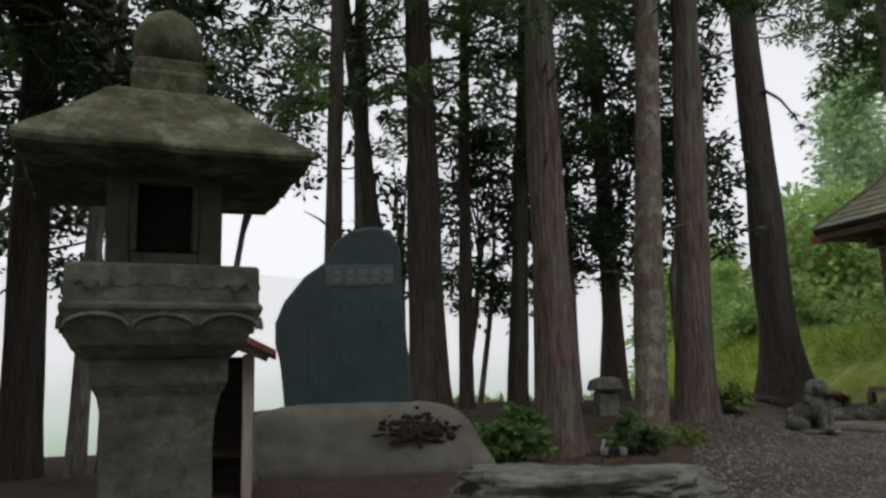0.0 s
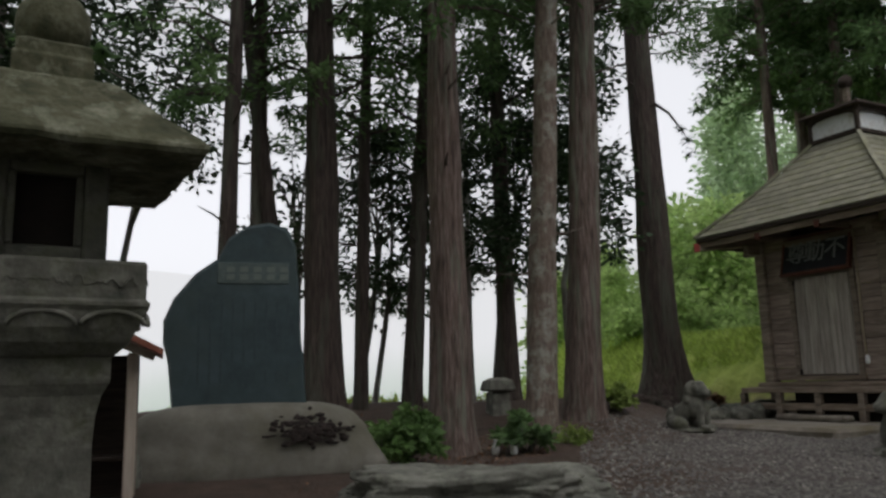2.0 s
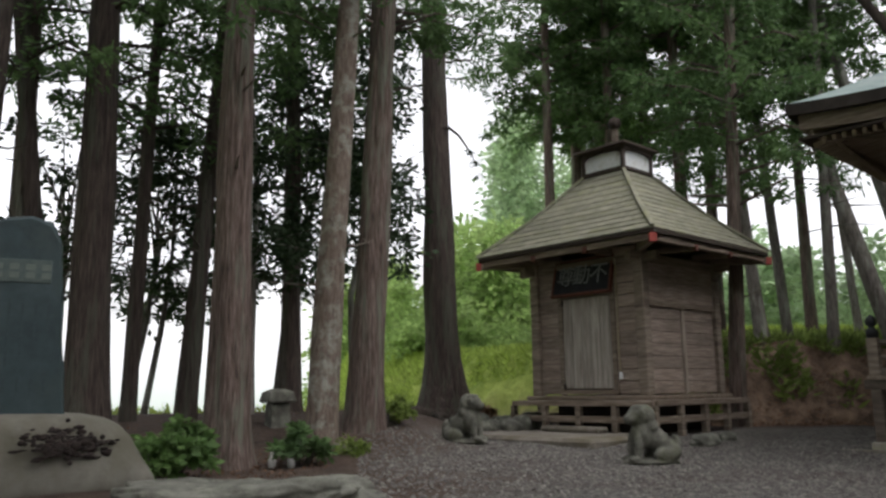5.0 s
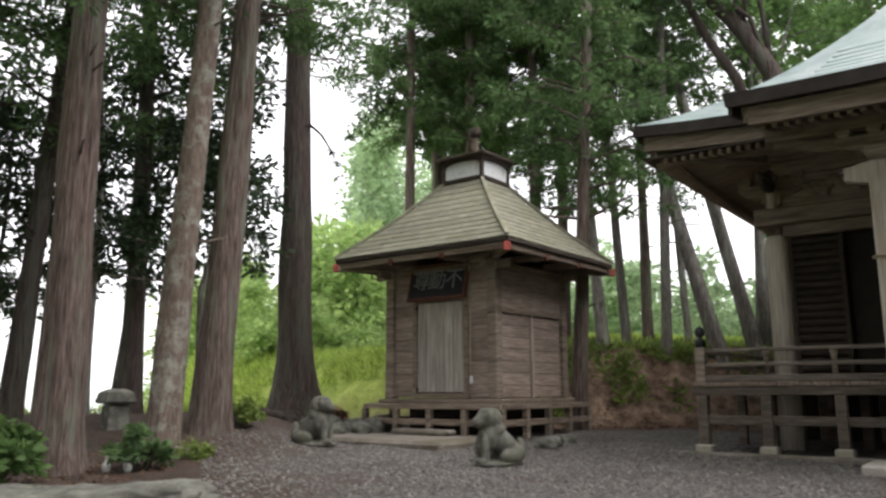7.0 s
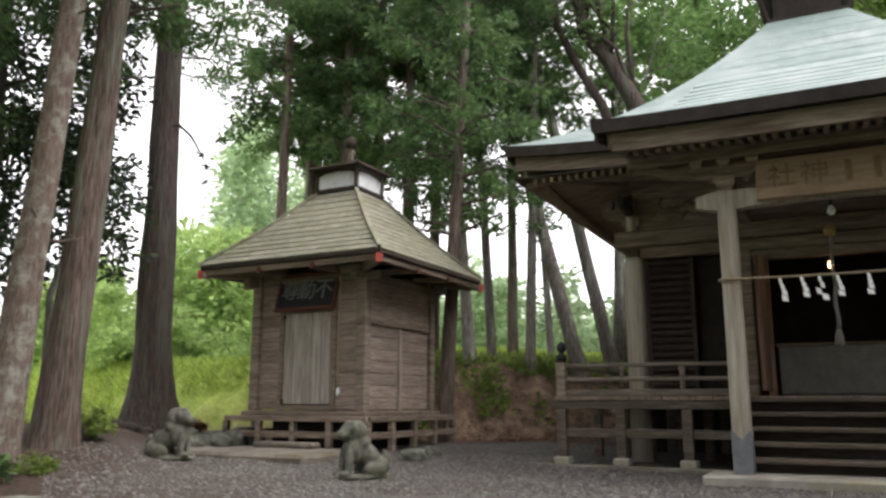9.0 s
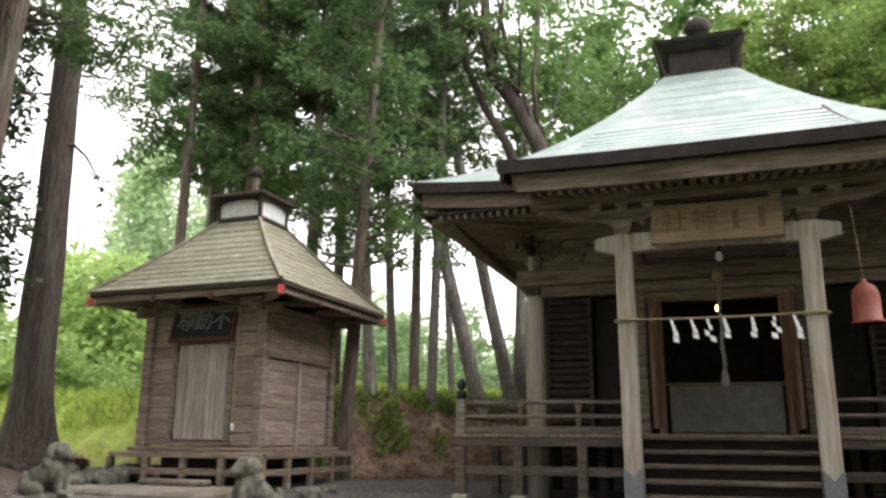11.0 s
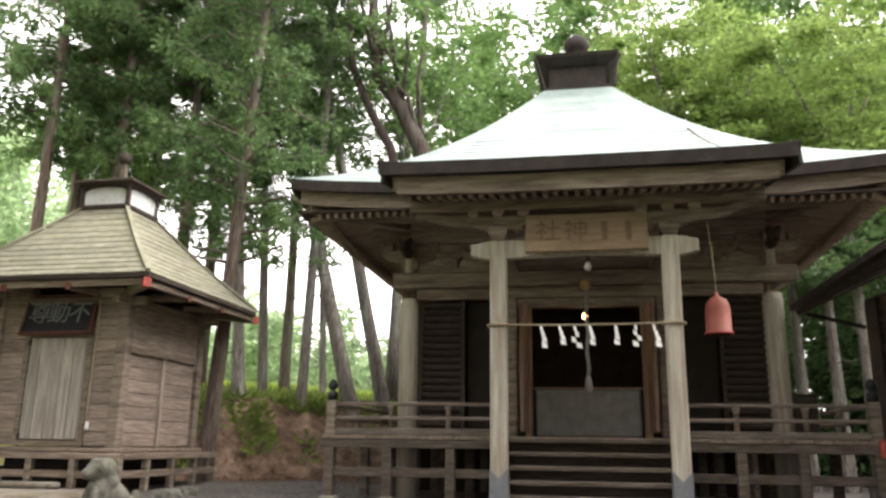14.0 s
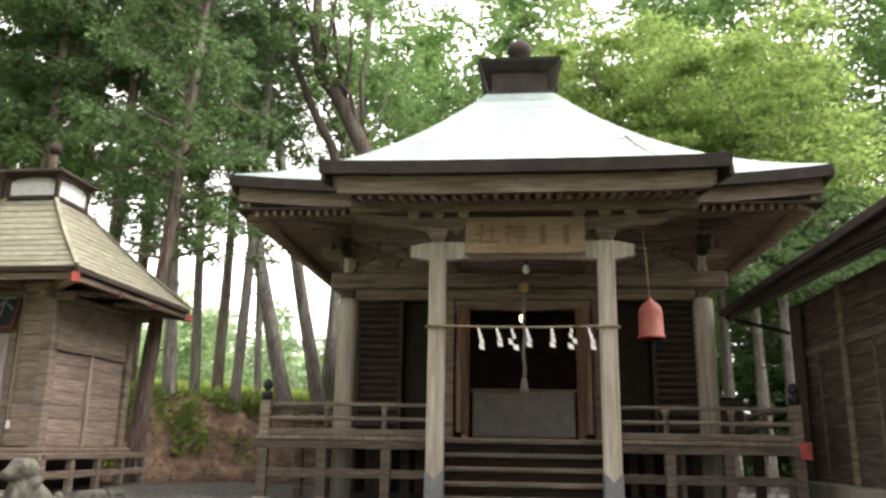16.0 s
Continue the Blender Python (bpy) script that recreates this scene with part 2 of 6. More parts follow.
# Distance haze put into the leaf colour of the farthest woods.
LEAF_FAR = leaf_material("haze_painted_leaves", (0.3, 0.42, 0.24), (0.46, 0.58, 0.35), 0.6)
GRASS = leaf_material("grass_blades", (0.24, 0.33, 0.06), (0.42, 0.53, 0.13), 0.5)
FERN = leaf_material("fern_fronds", (0.1, 0.15, 0.032), (0.22, 0.29, 0.075), 0.45)
DRY = leaf_material("dry_leaves", (0.11, 0.06, 0.035), (0.2, 0.12, 0.07), 0.1)

# ---- building helpers ----


def link_mesh(name, me, mat, parent=None, label=""):
    ob = new(name, me)
    if mat and not me.materials:
        me.materials.append(mat)
    if parent:
        ob.parent = parent
    if label:
        ob["label"] = label
    return ob


def part(name, bm, mat, parent=None, label="", smooth=False):
    me = bpy.data.meshes.new(name)
    bm.to_mesh(me)
    bm.free()
    if smooth:
        me.polygons.foreach_set("use_smooth", [True] * len(me.polygons))
    return link_mesh(name, me, mat, parent, label)


def thing(name, m, label, category, group="", kind=""):
    ob = new(name)
    ob.empty_display_size = 0.1
    ob.matrix_world = m
    return tagged(ob, label, category, group, kind)


BOXES = {}


def box_mesh(sx, sy, sz, bev, mat):
    key = (round(sx, 3), round(sy, 3), round(sz, 3), bev, mat.name)
    if key not in BOXES:
        b = min(bev, 0.3 * min(sx, sy, sz))
        hx, hy, hz = sx / 2, sy / 2, sz / 2
        vs, index = [], {}
        for i in (-1, 1):
            for j in (-1, 1):
                for k in (-1, 1):
                    for axis in range(3):
                        h = [hx - b, hy - b, hz - b]
                        h[axis] = (hx, hy, hz)[axis]
                        index[i, j, k, axis] = len(vs)
                        vs.append((i * h[0], j * h[1], k * h[2]))
        fs = []
        for axis in range(3):
            o1, o2 = [a for a in range(3) if a != axis]
            for s in (-1, 1):
                ring = []
                for p, q in ((-1, -1), (1, -1), (1, 1), (-1, 1)):
                    c = [0, 0, 0]
                    c[axis], c[o1], c[o2] = s, p, q
                    ring.append(index[(*c, axis)])
                fs.append(ring)
            for p in (-1, 1):
                for q in (-1, 1):
                    c0, c1 = [0, 0, 0], [0, 0, 0]
                    c0[axis], c1[axis] = -1, 1
                    c0[o1] = c1[o1] = p
                    c0[o2] = c1[o2] = q
                    fs.append([index[(*c0, o1)], index[(*c1, o1)], index[(*c1, o2)], index[(*c0, o2)]])
        for i in (-1, 1):
            for j in (-1, 1):
                for k in (-1, 1):
                    fs.append([index[i, j, k, 0], index[i, j, k, 1], index[i, j, k, 2]])
        bm = bmesh.new()
        vv = [bm.verts.new(v) for v in vs]
        for f_ in fs:
            bm.faces.new([vv[i] for i in f_])
        bmesh.ops.recalc_face_normals(bm, faces=bm.faces)
        me = bpy.data.meshes.new("piece")
        bm.to_mesh(me)
        bm.free()
        me.materials.append(mat)
        BOXES[key] = me
    return BOXES[key]


def box(name, parent, mat, x0, x1, y0, y1, z0, z1, bev=0.008, label="", turn=None):
    ob = new(name, box_mesh(abs(x1 - x0), abs(y1 - y0), abs(z1 - z0), bev, mat))
    m = Matrix.Translation(((x0 + x1) / 2, (y0 + y1) / 2, (z0 + z1) / 2))
    ob.parent = parent
    ob.matrix_local = m @ turn if turn else m
    if label:
        ob["label"] = label
    return ob


def beam(name, parent, mat, p, q, w, h, bev=0.006, label=""):
    """A squared timber from p to q: w across, h high; its length lies along its own x."""
    p, q = Vector(p), Vector(q)
    d = q - p
    ob = new(name, box_mesh(d.length, w, h, bev, mat))
    x = d.normalized()
    y = Vector((0, 0, 1)).cross(x)
    y = y.normalized() if y.length > 1e-4 else Vector((0, 1, 0))
    z = x.cross(y)
    m = Matrix((x, y, z)).transposed().to_4x4()
    m.translation = (p + q) / 2
    ob.parent = parent
    ob.matrix_local = m
    if label:
        ob["label"] = label
    return ob


def lathe(bm, profile, n=24, sides=None, centre=(0, 0), rot=0.0, square=0.0):
    """Turn (radius, z) pairs about z; with sides=4 it makes a square block."""
    n = sides or n
    rings = []
    for r, z in profile:
        ring = []
        for i in range(n):
            a = 2 * math.pi * (i + 0.5) / n + rot
            ring.append(bm.verts.new((centre[0] + r * math.cos(a), centre[1] + r * math.sin(a), z)))
        rings.append(ring)
    for a, b in zip(rings, rings[1:]):
        for i in range(n):
            bm.faces.new((a[i], a[(i + 1) % n], b[(i + 1) % n], b[i]))
    bm.faces.new(rings[0][::-1])
    bm.faces.new(rings[-1])
    return bm


def turned(name, parent, mat, profile, at=(0, 0, 0), n=20, sides=None, rot=0.0, label="", smooth=True):
    ob = part(name, lathe(bmesh.new(), profile, n, sides, (0, 0), rot), mat, parent, label, smooth and not sides)
    ob.location = at
    return ob


def tube_mesh(bm, path, radii, n=8, wob=0.0, flute=0.0, rng=None):
    rings = []
    for i, (p, r) in enumerate(zip(path, radii)):
        a = Vector(path[min(i + 1, len(path) - 1)]) - Vector(path[max(i - 1, 0)])
        a.normalize()
        u = a.cross(Vector((0.3, 1, 0.05))).normalized()
        v = a.cross(u)
        ring = []
        for k in range(n):
            t = 2 * math.pi * k / n
            s = 1 + wob * noise.noise(Vector((math.cos(t) * 1.5, math.sin(t) * 1.5, p[2] * 0.7 + p[0])))
            if n >= 30:
                s += 0.05 * noise.noise(Vector((math.cos(t) * 6 + p[0], math.sin(t) * 6, p[2] * 0.35)))
            if flute:
                s += flute * math.sin(t * 5 + p[0] * 3) * max(0, 1 - i / 3.0)
            ring.append(bm.verts.new(Vector(p) + (u * math.cos(t) + v * math.sin(t)) * r * s))
        rings.append(ring)
    for a, b in zip(rings, rings[1:]):
        for k in range(n):
            f_ = bm.faces.new((a[k], a[(k + 1) % n], b[(k + 1) % n], b[k]))
            f_.smooth = True
    bm.faces.new(rings[0][::-1])
    bm.faces.new(rings[-1])


def leaf_mesh(name, pts, size, spread=0.5, droop=0.0, aspect=2.2, seed=1, jitter=0.35):
    """Rhombic leaves at the points, in random directions; droop bends them down."""
    rng = np.random.default_rng(seed)
    n = len(pts)
    d = rng.normal(size=(n, 3)) * (1, 1, spread)
    d[:, 2] -= droop
    d /= np.linalg.norm(d, axis=1, keepdims=True)
    w = np.cross(d, rng.normal(size=(n, 3)))
    w /= np.linalg.norm(w, axis=1, keepdims=True) + 1e-9
    s = size * (1 + jitter * rng.uniform(-1, 1, (n, 1)))
    L, W = d * s, w * s / aspect
    v = np.stack([pts - L * 0.5, pts + W * 0.5, pts + L * 0.5, pts - W * 0.5], 1).reshape(-1, 3)
    me = bpy.data.meshes.new(name)
    me.vertices.add(4 * n)
    me.vertices.foreach_set("co", v.astype(np.float32).ravel())
    me.loops.add(4 * n)
    me.loops.foreach_set("vertex_index", np.arange(4 * n, dtype=np.int32))
    me.polygons.add(n)
    me.polygons.foreach_set("loop_start", np.arange(0, 4 * n, 4, dtype=np.int32))
    me.update(calc_edges=True)
    return me


def clump_points(centres, radii, per, seed, flat=0.6, shell=0.5):
    rng = np.random.default_rng(seed)
    c = np.repeat(np.asarray(centres, float), per, 0)
    r = np.repeat(np.asarray(radii, float), per)[:, None]
    d = rng.normal(size=c.shape)
    d /= np.linalg.norm(d, axis=1, keepdims=True)
    k = rng.uniform(0, 1, (len(c), 1)) ** shell
    return c + d * r * k * (1, 1, flat)

# ---- the ground ----
EYE = 0.85


def smooth(a, b, x):
    t = np.clip((x - a) / (b - a), 0, 1)
    return t * t * (3 - 2 * t)


def line_side(x, y, ax, ay, bx, by):
    """Distance beyond the line a-b, positive on the side away from the forecourt."""
    dx, dy = bx - ax, by - ay
    return ((x - ax) * -dy + (y - ay) * dx) / math.hypot(dx, dy)


def bank_depth(x, y):
    s1 = line_side(x, y, 10.0, 12.2, 18.0, 8.6)
    s2 = -line_side(x, y, 10.0, 12.2, 6.0, 22.0)
    return np.minimum(s1, s2)


def ground_z(x, y):
    x, y = np.asarray(x, float), np.asarray(y, float)
    r, az = np.hypot(x, y), np.degrees(np.arctan2(x, y))
    front = smooth(-80, -50, az) * (1 - smooth(95, 120, az))
    z = 0.5 * smooth(9.5, 14.5, r) * (1 - 0.75 * smooth(19, 26, az)) * smooth(-60, -35, az) * (1 - smooth(48, 60, az))
    s = bank_depth(x, y)
    high = 0.72 + 0.88 * smooth(7.5, 9.8, x)
    z = z + high * smooth(0.0, 1.8, s) + 0.085 * np.maximum(s - 1.8, 0) * (1 - 0.6 * smooth(25, 60, s)) * front
    right = smooth(92, 100, az)
    z = z * (1 - right)
    start = 10.2 + 5 * smooth(-22, -8, az)
    valley = smooth(start, start + 19, r) * (1 - smooth(11, 17, az)) * smooth(-110, -70, az)
    return z - 9.0 * valley


def ground_noise(x, y):
    s = min(line_side(x, y, 10.0, 12.2, 18.0, 8.6), -line_side(x, y, 10.0, 12.2, 6.0, 22.0))
    rough = 0.0
    if -0.2 < s < 3.0:
        rough = (0.3 * noise.noise(Vector((x * 1.7, y * 1.7, 9))) + 0.17 * noise.noise(Vector((x * 5, y * 5, 4)))) * min(1, (s + 0.2) * 2) * min(1, 3.0 - s)
    return rough + 0.02 * noise.noise(Vector((x * 1.3, y * 1.3, 0))) + 0.04 * noise.noise(Vector((x * 0.35, y * 0.35, 3)))


def gz(x, y):
    return float(ground_z(x, y)) + ground_noise(x, y)


def at_az(az, r):
    return r * math.sin(radians(az)), r * math.cos(radians(az))


def ground_sheet():
    radii = np.concatenate([[0.0], np.geomspace(0.6, 5, 14), np.linspace(5.2, 24, 105), np.geomspace(24.6, 900, 45)])
    angles = np.concatenate([np.arange(-60, 100, 0.8), np.arange(100, 300, 4.0)])
    bm = bmesh.new()
    layer = bm.verts.layers.float_color.new("cover")
    rings = []
    for r in radii[1:]:
        ring = []
        for a in angles:
            x, y = at_az(a, r)
            v = bm.verts.new((x, y, gz(x, y) if r < 60 else float(ground_z(x, y))))
            az = (a + 180) % 360 - 180
            edge = 1.2 * noise.noise(Vector((x * 0.5, y * 0.5, 7)))
            s = float(bank_depth(x, y))
            gravel = float(smooth(0, 2.2, (az - 17) * r / 57 + edge) * (1 - smooth(-1.8, -0.4, s + edge * 0.5)))
            gravel *= 1 - float(smooth(12.6, 13.6, r + 0.5 * edge) * (1 - smooth(29, 33, az)))
            gravel = max(gravel, float(1 - smooth(5.0, 6.5, r + edge)))
            grass = float(smooth(2.4, 4.0, s + edge * 0.6)) if s > 0 else 0.0
            grass = max(grass, float(smooth(15.5, 17.5, r + edge * 0.7) * (1 - smooth(20, 24, az) * (1 - smooth(0, 1, s)))) if az < 40 else 0.0)
            earth = float(smooth(-0.5, 0.2, s) * (1 - smooth(1.6, 2.6, s + edge * 0.4)))
            v[layer] = (gravel, grass, earth, 1)
            ring.append(v)
        rings.append(ring)
    c = bm.verts.new((0, 0, 0))
    c[layer] = (1, 0, 0, 1)
    n = len(angles)
    for i in range(n):
        bm.faces.new((c, rings[0][(i + 1) % n], rings[0][i]))
    for a, b in zip(rings, rings[1:]):
        for i in range(n):
            bm.faces.new((a[i], a[(i + 1) % n], b[(i + 1) % n], b[i]))
    bmesh.ops.recalc_face_normals(bm, faces=bm.faces)
    return part("ground", bm, ground_material(), smooth=True)


def ground_material():
    m = bpy.data.materials.new("forecourt_ground")
    m.use_nodes = True
    n, l = m.node_tree.nodes, m.node_tree.links
    p = n["Principled BSDF"]
    co = n.new("ShaderNodeTexCoord")
    cover = n.new("ShaderNodeAttribute")
    cover.attribute_name = "cover"
    sep = n.new("ShaderNodeSeparateColor")
    l.new(cover.outputs["Color"], sep.inputs[0])

    def noisy(scale, c0, c1, detail=8, lo=0.35, hi=0.65):
        t = n.new("ShaderNodeTexNoise")
        t.inputs["Scale"].default_value, t.inputs["Detail"].default_value, t.inputs["Roughness"].default_value = scale, detail, 0.7
        l.new(co.outputs["Object"], t.inputs["Vector"])
        r = n.new("ShaderNodeValToRGB")
        r.color_ramp.elements[0].position, r.color_ramp.elements[1].position = lo, hi
        r.color_ramp.elements[0].color, r.color_ramp.elements[1].color = (*c0, 1), (*c1, 1)
        l.new(t.outputs["Fac"], r.inputs["Fac"])
        return r.outputs["Color"], t.outputs["Fac"]

    def mix(fac, a, b):
        x = n.new("ShaderNodeMix")
        x.data_type = "RGBA"
        l.new(fac, x.inputs["Factor"])
        l.new(a, x.inputs["A"])
        l.new(b, x.inputs["B"])
        return x.outputs["Result"]

    vor = n.new("ShaderNodeTexVoronoi")
    vor.inputs["Scale"].default_value = 26
    l.new(co.outputs["Object"], vor.inputs["Vector"])
    pebble = n.new("ShaderNodeValToRGB")
    pebble.color_ramp.elements[0].color, pebble.color_ramp.elements[1].color = (0.048, 0.045, 0.04, 1), (0.19, 0.178, 0.16, 1)
    sv = n.new("ShaderNodeSeparateColor")
    l.new(vor.outputs["Color"], sv.inputs[0])
    l.new(sv.outputs[0], pebble.inputs["Fac"])
    soil, soil_f = noisy(5, (0.035, 0.025, 0.02), (0.1, 0.068, 0.052))
    litter, _ = noisy(0.7, (0.055, 0.042, 0.033), (0.115, 0.082, 0.063))
    half = n.new("ShaderNodeMix")
    half.data_type = "RGBA"
    l.new(soil, half.inputs["A"])
    l.new(litter, half.inputs["B"])
    turf, _ = noisy(1.4, (0.17, 0.25, 0.045), (0.42, 0.5, 0.12))
    earth, earth_f = noisy(3.0, (0.06, 0.04, 0.028), (0.27, 0.19, 0.135))
    patch, _ = noisy(0.9, (0, 0, 0), (1, 1, 1), lo=0.5, hi=0.62)
    worn = n.new("ShaderNodeMix")
    worn.data_type = "RGBA"
    k = n.new("ShaderNodeMath")
    k.operation = "MULTIPLY"
    k.inputs[1].default_value = 0.4
    l.new(patch, k.inputs[0])
    l.new(k.outputs[0], worn.inputs["Factor"])
    l.new(pebble.outputs[0], worn.inputs["A"])
    l.new(soil, worn.inputs["B"])
    c = mix(sep.outputs[0], half.outputs["Result"], worn.outputs["Result"])
    c = mix(sep.outputs[2], c, earth)
    c = mix(sep.outputs[1], c, turf)
    l.new(c, p.inputs["Base Color"])
    p.inputs["Roughness"].default_value = 0.95
    p.inputs["Specular IOR Level"].default_value = 0.2
    b1 = n.new("ShaderNodeBump")
    b1.inputs["Strength"].default_value, b1.inputs["Distance"].default_value, b1.invert = 0.7, 0.03, True
    l.new(vor.outputs["Distance"], b1.inputs["Height"])
    b2 = n.new("ShaderNodeBump")
    b2.inputs["Strength"].default_value, b2.inputs["Distance"].default_value = 0.9, 0.15
    l.new(earth_f, b2.inputs["Height"])
    l.new(b1.outputs[0], b2.inputs["Normal"])
    l.new(b2.outputs[0], p.inputs["Normal"])
    return m


tagged(ground_sheet(), "grey gravel forecourt running into soil, bank and grass", "ground", kind="structure")


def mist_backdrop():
    """Far hillside and low cloud beyond the valley: a glowing sheet with painted haze."""
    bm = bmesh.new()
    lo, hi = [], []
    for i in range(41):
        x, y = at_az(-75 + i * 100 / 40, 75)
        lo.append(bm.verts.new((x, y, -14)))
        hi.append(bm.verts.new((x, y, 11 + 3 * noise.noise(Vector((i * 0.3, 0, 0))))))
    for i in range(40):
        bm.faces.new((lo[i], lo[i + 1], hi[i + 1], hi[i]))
    m = bpy.data.materials.new("painted_haze_hillside")
    m.use_nodes = True
    n, l = m.node_tree.nodes, m.node_tree.links
    p = n["Principled BSDF"]
    co = n.new("ShaderNodeTexCoord")
    sep = n.new("ShaderNodeSeparateXYZ")
    l.new(co.outputs["Object"], sep.inputs[0])
    t = n.new("ShaderNodeTexNoise")
    t.inputs["Scale"].default_value, t.inputs["Detail"].default_value = 0.16, 6
    l.new(co.outputs["Object"], t.inputs["Vector"])
    ma = n.new("ShaderNodeMath")
    ma.operation = "MULTIPLY_ADD"
    ma.inputs[1].default_value = 5
    l.new(t.outputs["Fac"], ma.inputs[0])
    l.new(sep.outputs["Z"], ma.inputs[2])
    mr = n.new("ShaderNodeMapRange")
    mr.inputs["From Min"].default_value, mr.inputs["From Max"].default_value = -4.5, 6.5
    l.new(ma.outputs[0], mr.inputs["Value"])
    # haze put into the colour: green low down, near white higher up
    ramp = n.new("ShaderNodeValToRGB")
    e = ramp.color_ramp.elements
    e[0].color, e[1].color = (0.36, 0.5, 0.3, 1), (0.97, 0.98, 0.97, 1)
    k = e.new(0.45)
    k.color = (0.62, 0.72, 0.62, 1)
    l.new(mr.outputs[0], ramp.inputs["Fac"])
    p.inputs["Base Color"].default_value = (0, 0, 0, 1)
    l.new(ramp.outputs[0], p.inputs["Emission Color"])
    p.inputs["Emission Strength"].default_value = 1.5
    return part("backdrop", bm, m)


tagged(mist_backdrop(), "glowing backdrop of a pale hillside with painted haze across the valley", "backdrop", kind="structure")

# ---- main hall: x across its front, y away from the forecourt ----
HALL = pose(0, 0, 0, 0, 0, -69.4)
HALF, FRONT, BACK = 2.67, 11.9, 17.24
CENTRE = (FRONT + BACK) / 2
DECK = 0.95
EAVE = 4.16


def roof_height(k):
    """Concave slope: k = 0 at the eave, 1 at the top."""
    return 4.42 + 2.98 * (0.52 * k + 0.48 * k * k)


def hall_roof(parent):
    n, m = 18, 20
    for side in range(4):
        bm = bmesh.new()
        grid = []
        for j in range(n + 1):
            k = j / n
            half = EAVE + (0.6 - EAVE) * k
            row = []
            for i in range(m + 1):
                u = -1 + 2 * i / m
                lift = 0.16 * abs(u) ** 3 * (1 - k) ** 2
                row.append(bm.verts.new((u * half, -half, roof_height(k) + lift)))
            grid.append(row)
        for j in range(n):
            for i in range(m):
                f_ = bm.faces.new((grid[j][i], grid[j][i + 1], grid[j + 1][i + 1], grid[j + 1][i]))
        ob = part("roof_slope", bm, COPPER, parent, "pale green copper sheet")
        sol = ob.modifiers.new("thickness", "SOLIDIFY")
        sol.thickness, sol.offset = 0.06, -1
        ob.matrix_local = Matrix.Translation((0, CENTRE, 0)) @ pose(0, 0, 0, 0, 0, 90 * side)
        # seams of the sheet courses
        for j in range(1, 17):
            k = j / 17
            half = EAVE + (0.6 - EAVE) * k
            bm = bmesh.new()
            pts = [Vector((u * half, -half, roof_height(k) + 0.16 * abs(u) ** 3 * (1 - k) ** 2)) for u in (-1, -0.8, -0.5, 0, 0.5, 0.8, 1)]
            d = Vector((0, -0.006, 0.003))
            up = Vector((0, 0.02, 0.015))
            for p, q in zip(pts, pts[1:]):
                v = [bm.verts.new(c) for c in (p + d, q + d, q + up, p + up)]
                bm.faces.new(v)
            seam = part("seam", bm, COPPER, parent)
            seam.matrix_local = Matrix.Translation((0, CENTRE, 0)) @ pose(0, 0, 0, 0, 0, 90 * side)
        # dark edge and pale fascia below it
        for nm, mat, inset, z0, z1 in (("eave_edge", COPPER_DARK, 0.0, -0.16, 0.0), ("fascia", WOODX, 0.12, -0.36, -0.16), ("lower_fascia", WOODX, 0.4, -0.5, -0.36)):
            bm = bmesh.new()
            rows = []
            for i in range(m + 1):
                u = -1 + 2 * i / m
                half = EAVE - inset
                lift = 0.16 * abs(u) ** 3
                c = [bm.verts.new((u * half, -half + dy, 4.42 + lift + z)) for dy, z in ((0, z0), (0, z1), (0.07, z1), (0.07, z0))]
                rows.append(c)
            for a, b in zip(rows, rows[1:]):
                for i in range(4):
                    bm.faces.new((a[i], a[(i + 1) % 4], b[(i + 1) % 4], b[i]))
            bmesh.ops.recalc_face_normals(bm, faces=bm.faces)
            ob = part(nm, bm, mat, parent)
            ob.matrix_local = Matrix.Translation((0, CENTRE, 0)) @ pose(0, 0, 0, 0, 0, 90 * side)
        # soffit with its rafters; its dark colour paints shade between the paler rafters
        if side != 2:
            soffit = bmesh.new()
            a, b = EAVE - 0.1, HALF
            v = [soffit.verts.new(c) for c in ((-a, -a, 4.1), (a, -a, 4.1), (b, -b, 4.34), (-b, -b, 4.34))]
            soffit.faces.new(v)
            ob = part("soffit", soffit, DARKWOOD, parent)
            sm = ob.modifiers.new("thickness", "SOLIDIFY")
            sm.thickness = 0.03
            place = Matrix.Translation((0, CENTRE, 0)) @ pose(0, 0, 0, 0, 0, 90 * side)
            ob.matrix_local = place
            x = -EAVE + 0.4
            while x < EAVE - 0.35:
                if not (side == 0 and abs(x) < 2.0):
                    inner = max(HALF, abs(x))
                    if a - 0.1 - inner > 0.15:
                        p, q = Vector((x, -(a - 0.08), 4.04)), Vector((x, -inner, 4.04 + 0.24 * (a - inner) / (a - b)))
                        r = beam("rafter", parent, RAFTER, place @ p, place @ q, 0.055, 0.075)
                x += 0.125
        # corner beam
        place = Matrix.Translation((0, CENTRE, 0)) @ pose(0, 0, 0, 0, 0, 90 * side)
        beam("hip_rafter", parent, WOOD, place @ Vector((-EAVE + 0.22, -EAVE + 0.22, 4.2)), place @ Vector((-HALF, -HALF, 4.2)), 0.14, 0.2)
    # cap box, its flared lid and the ball
    cap = turned("cap_box", parent, COPPER_DARK, [(0.9, 7.22), (0.9, 7.42), (0.76, 7.44), (0.76, 7.84), (0.84, 7.86), (1.06, 7.98), (1.1, 8.04), (0.4, 8.12)], (0, CENTRE, 0), sides=4, label="dark copper cap box")
    for s in (-1, 1):
        beam("cap_rib", cap, COPPER_DARK, (s * 0.62, -0.6, 7.4), (s * 0.78, -0.73, 7.98), 0.06, 0.06)
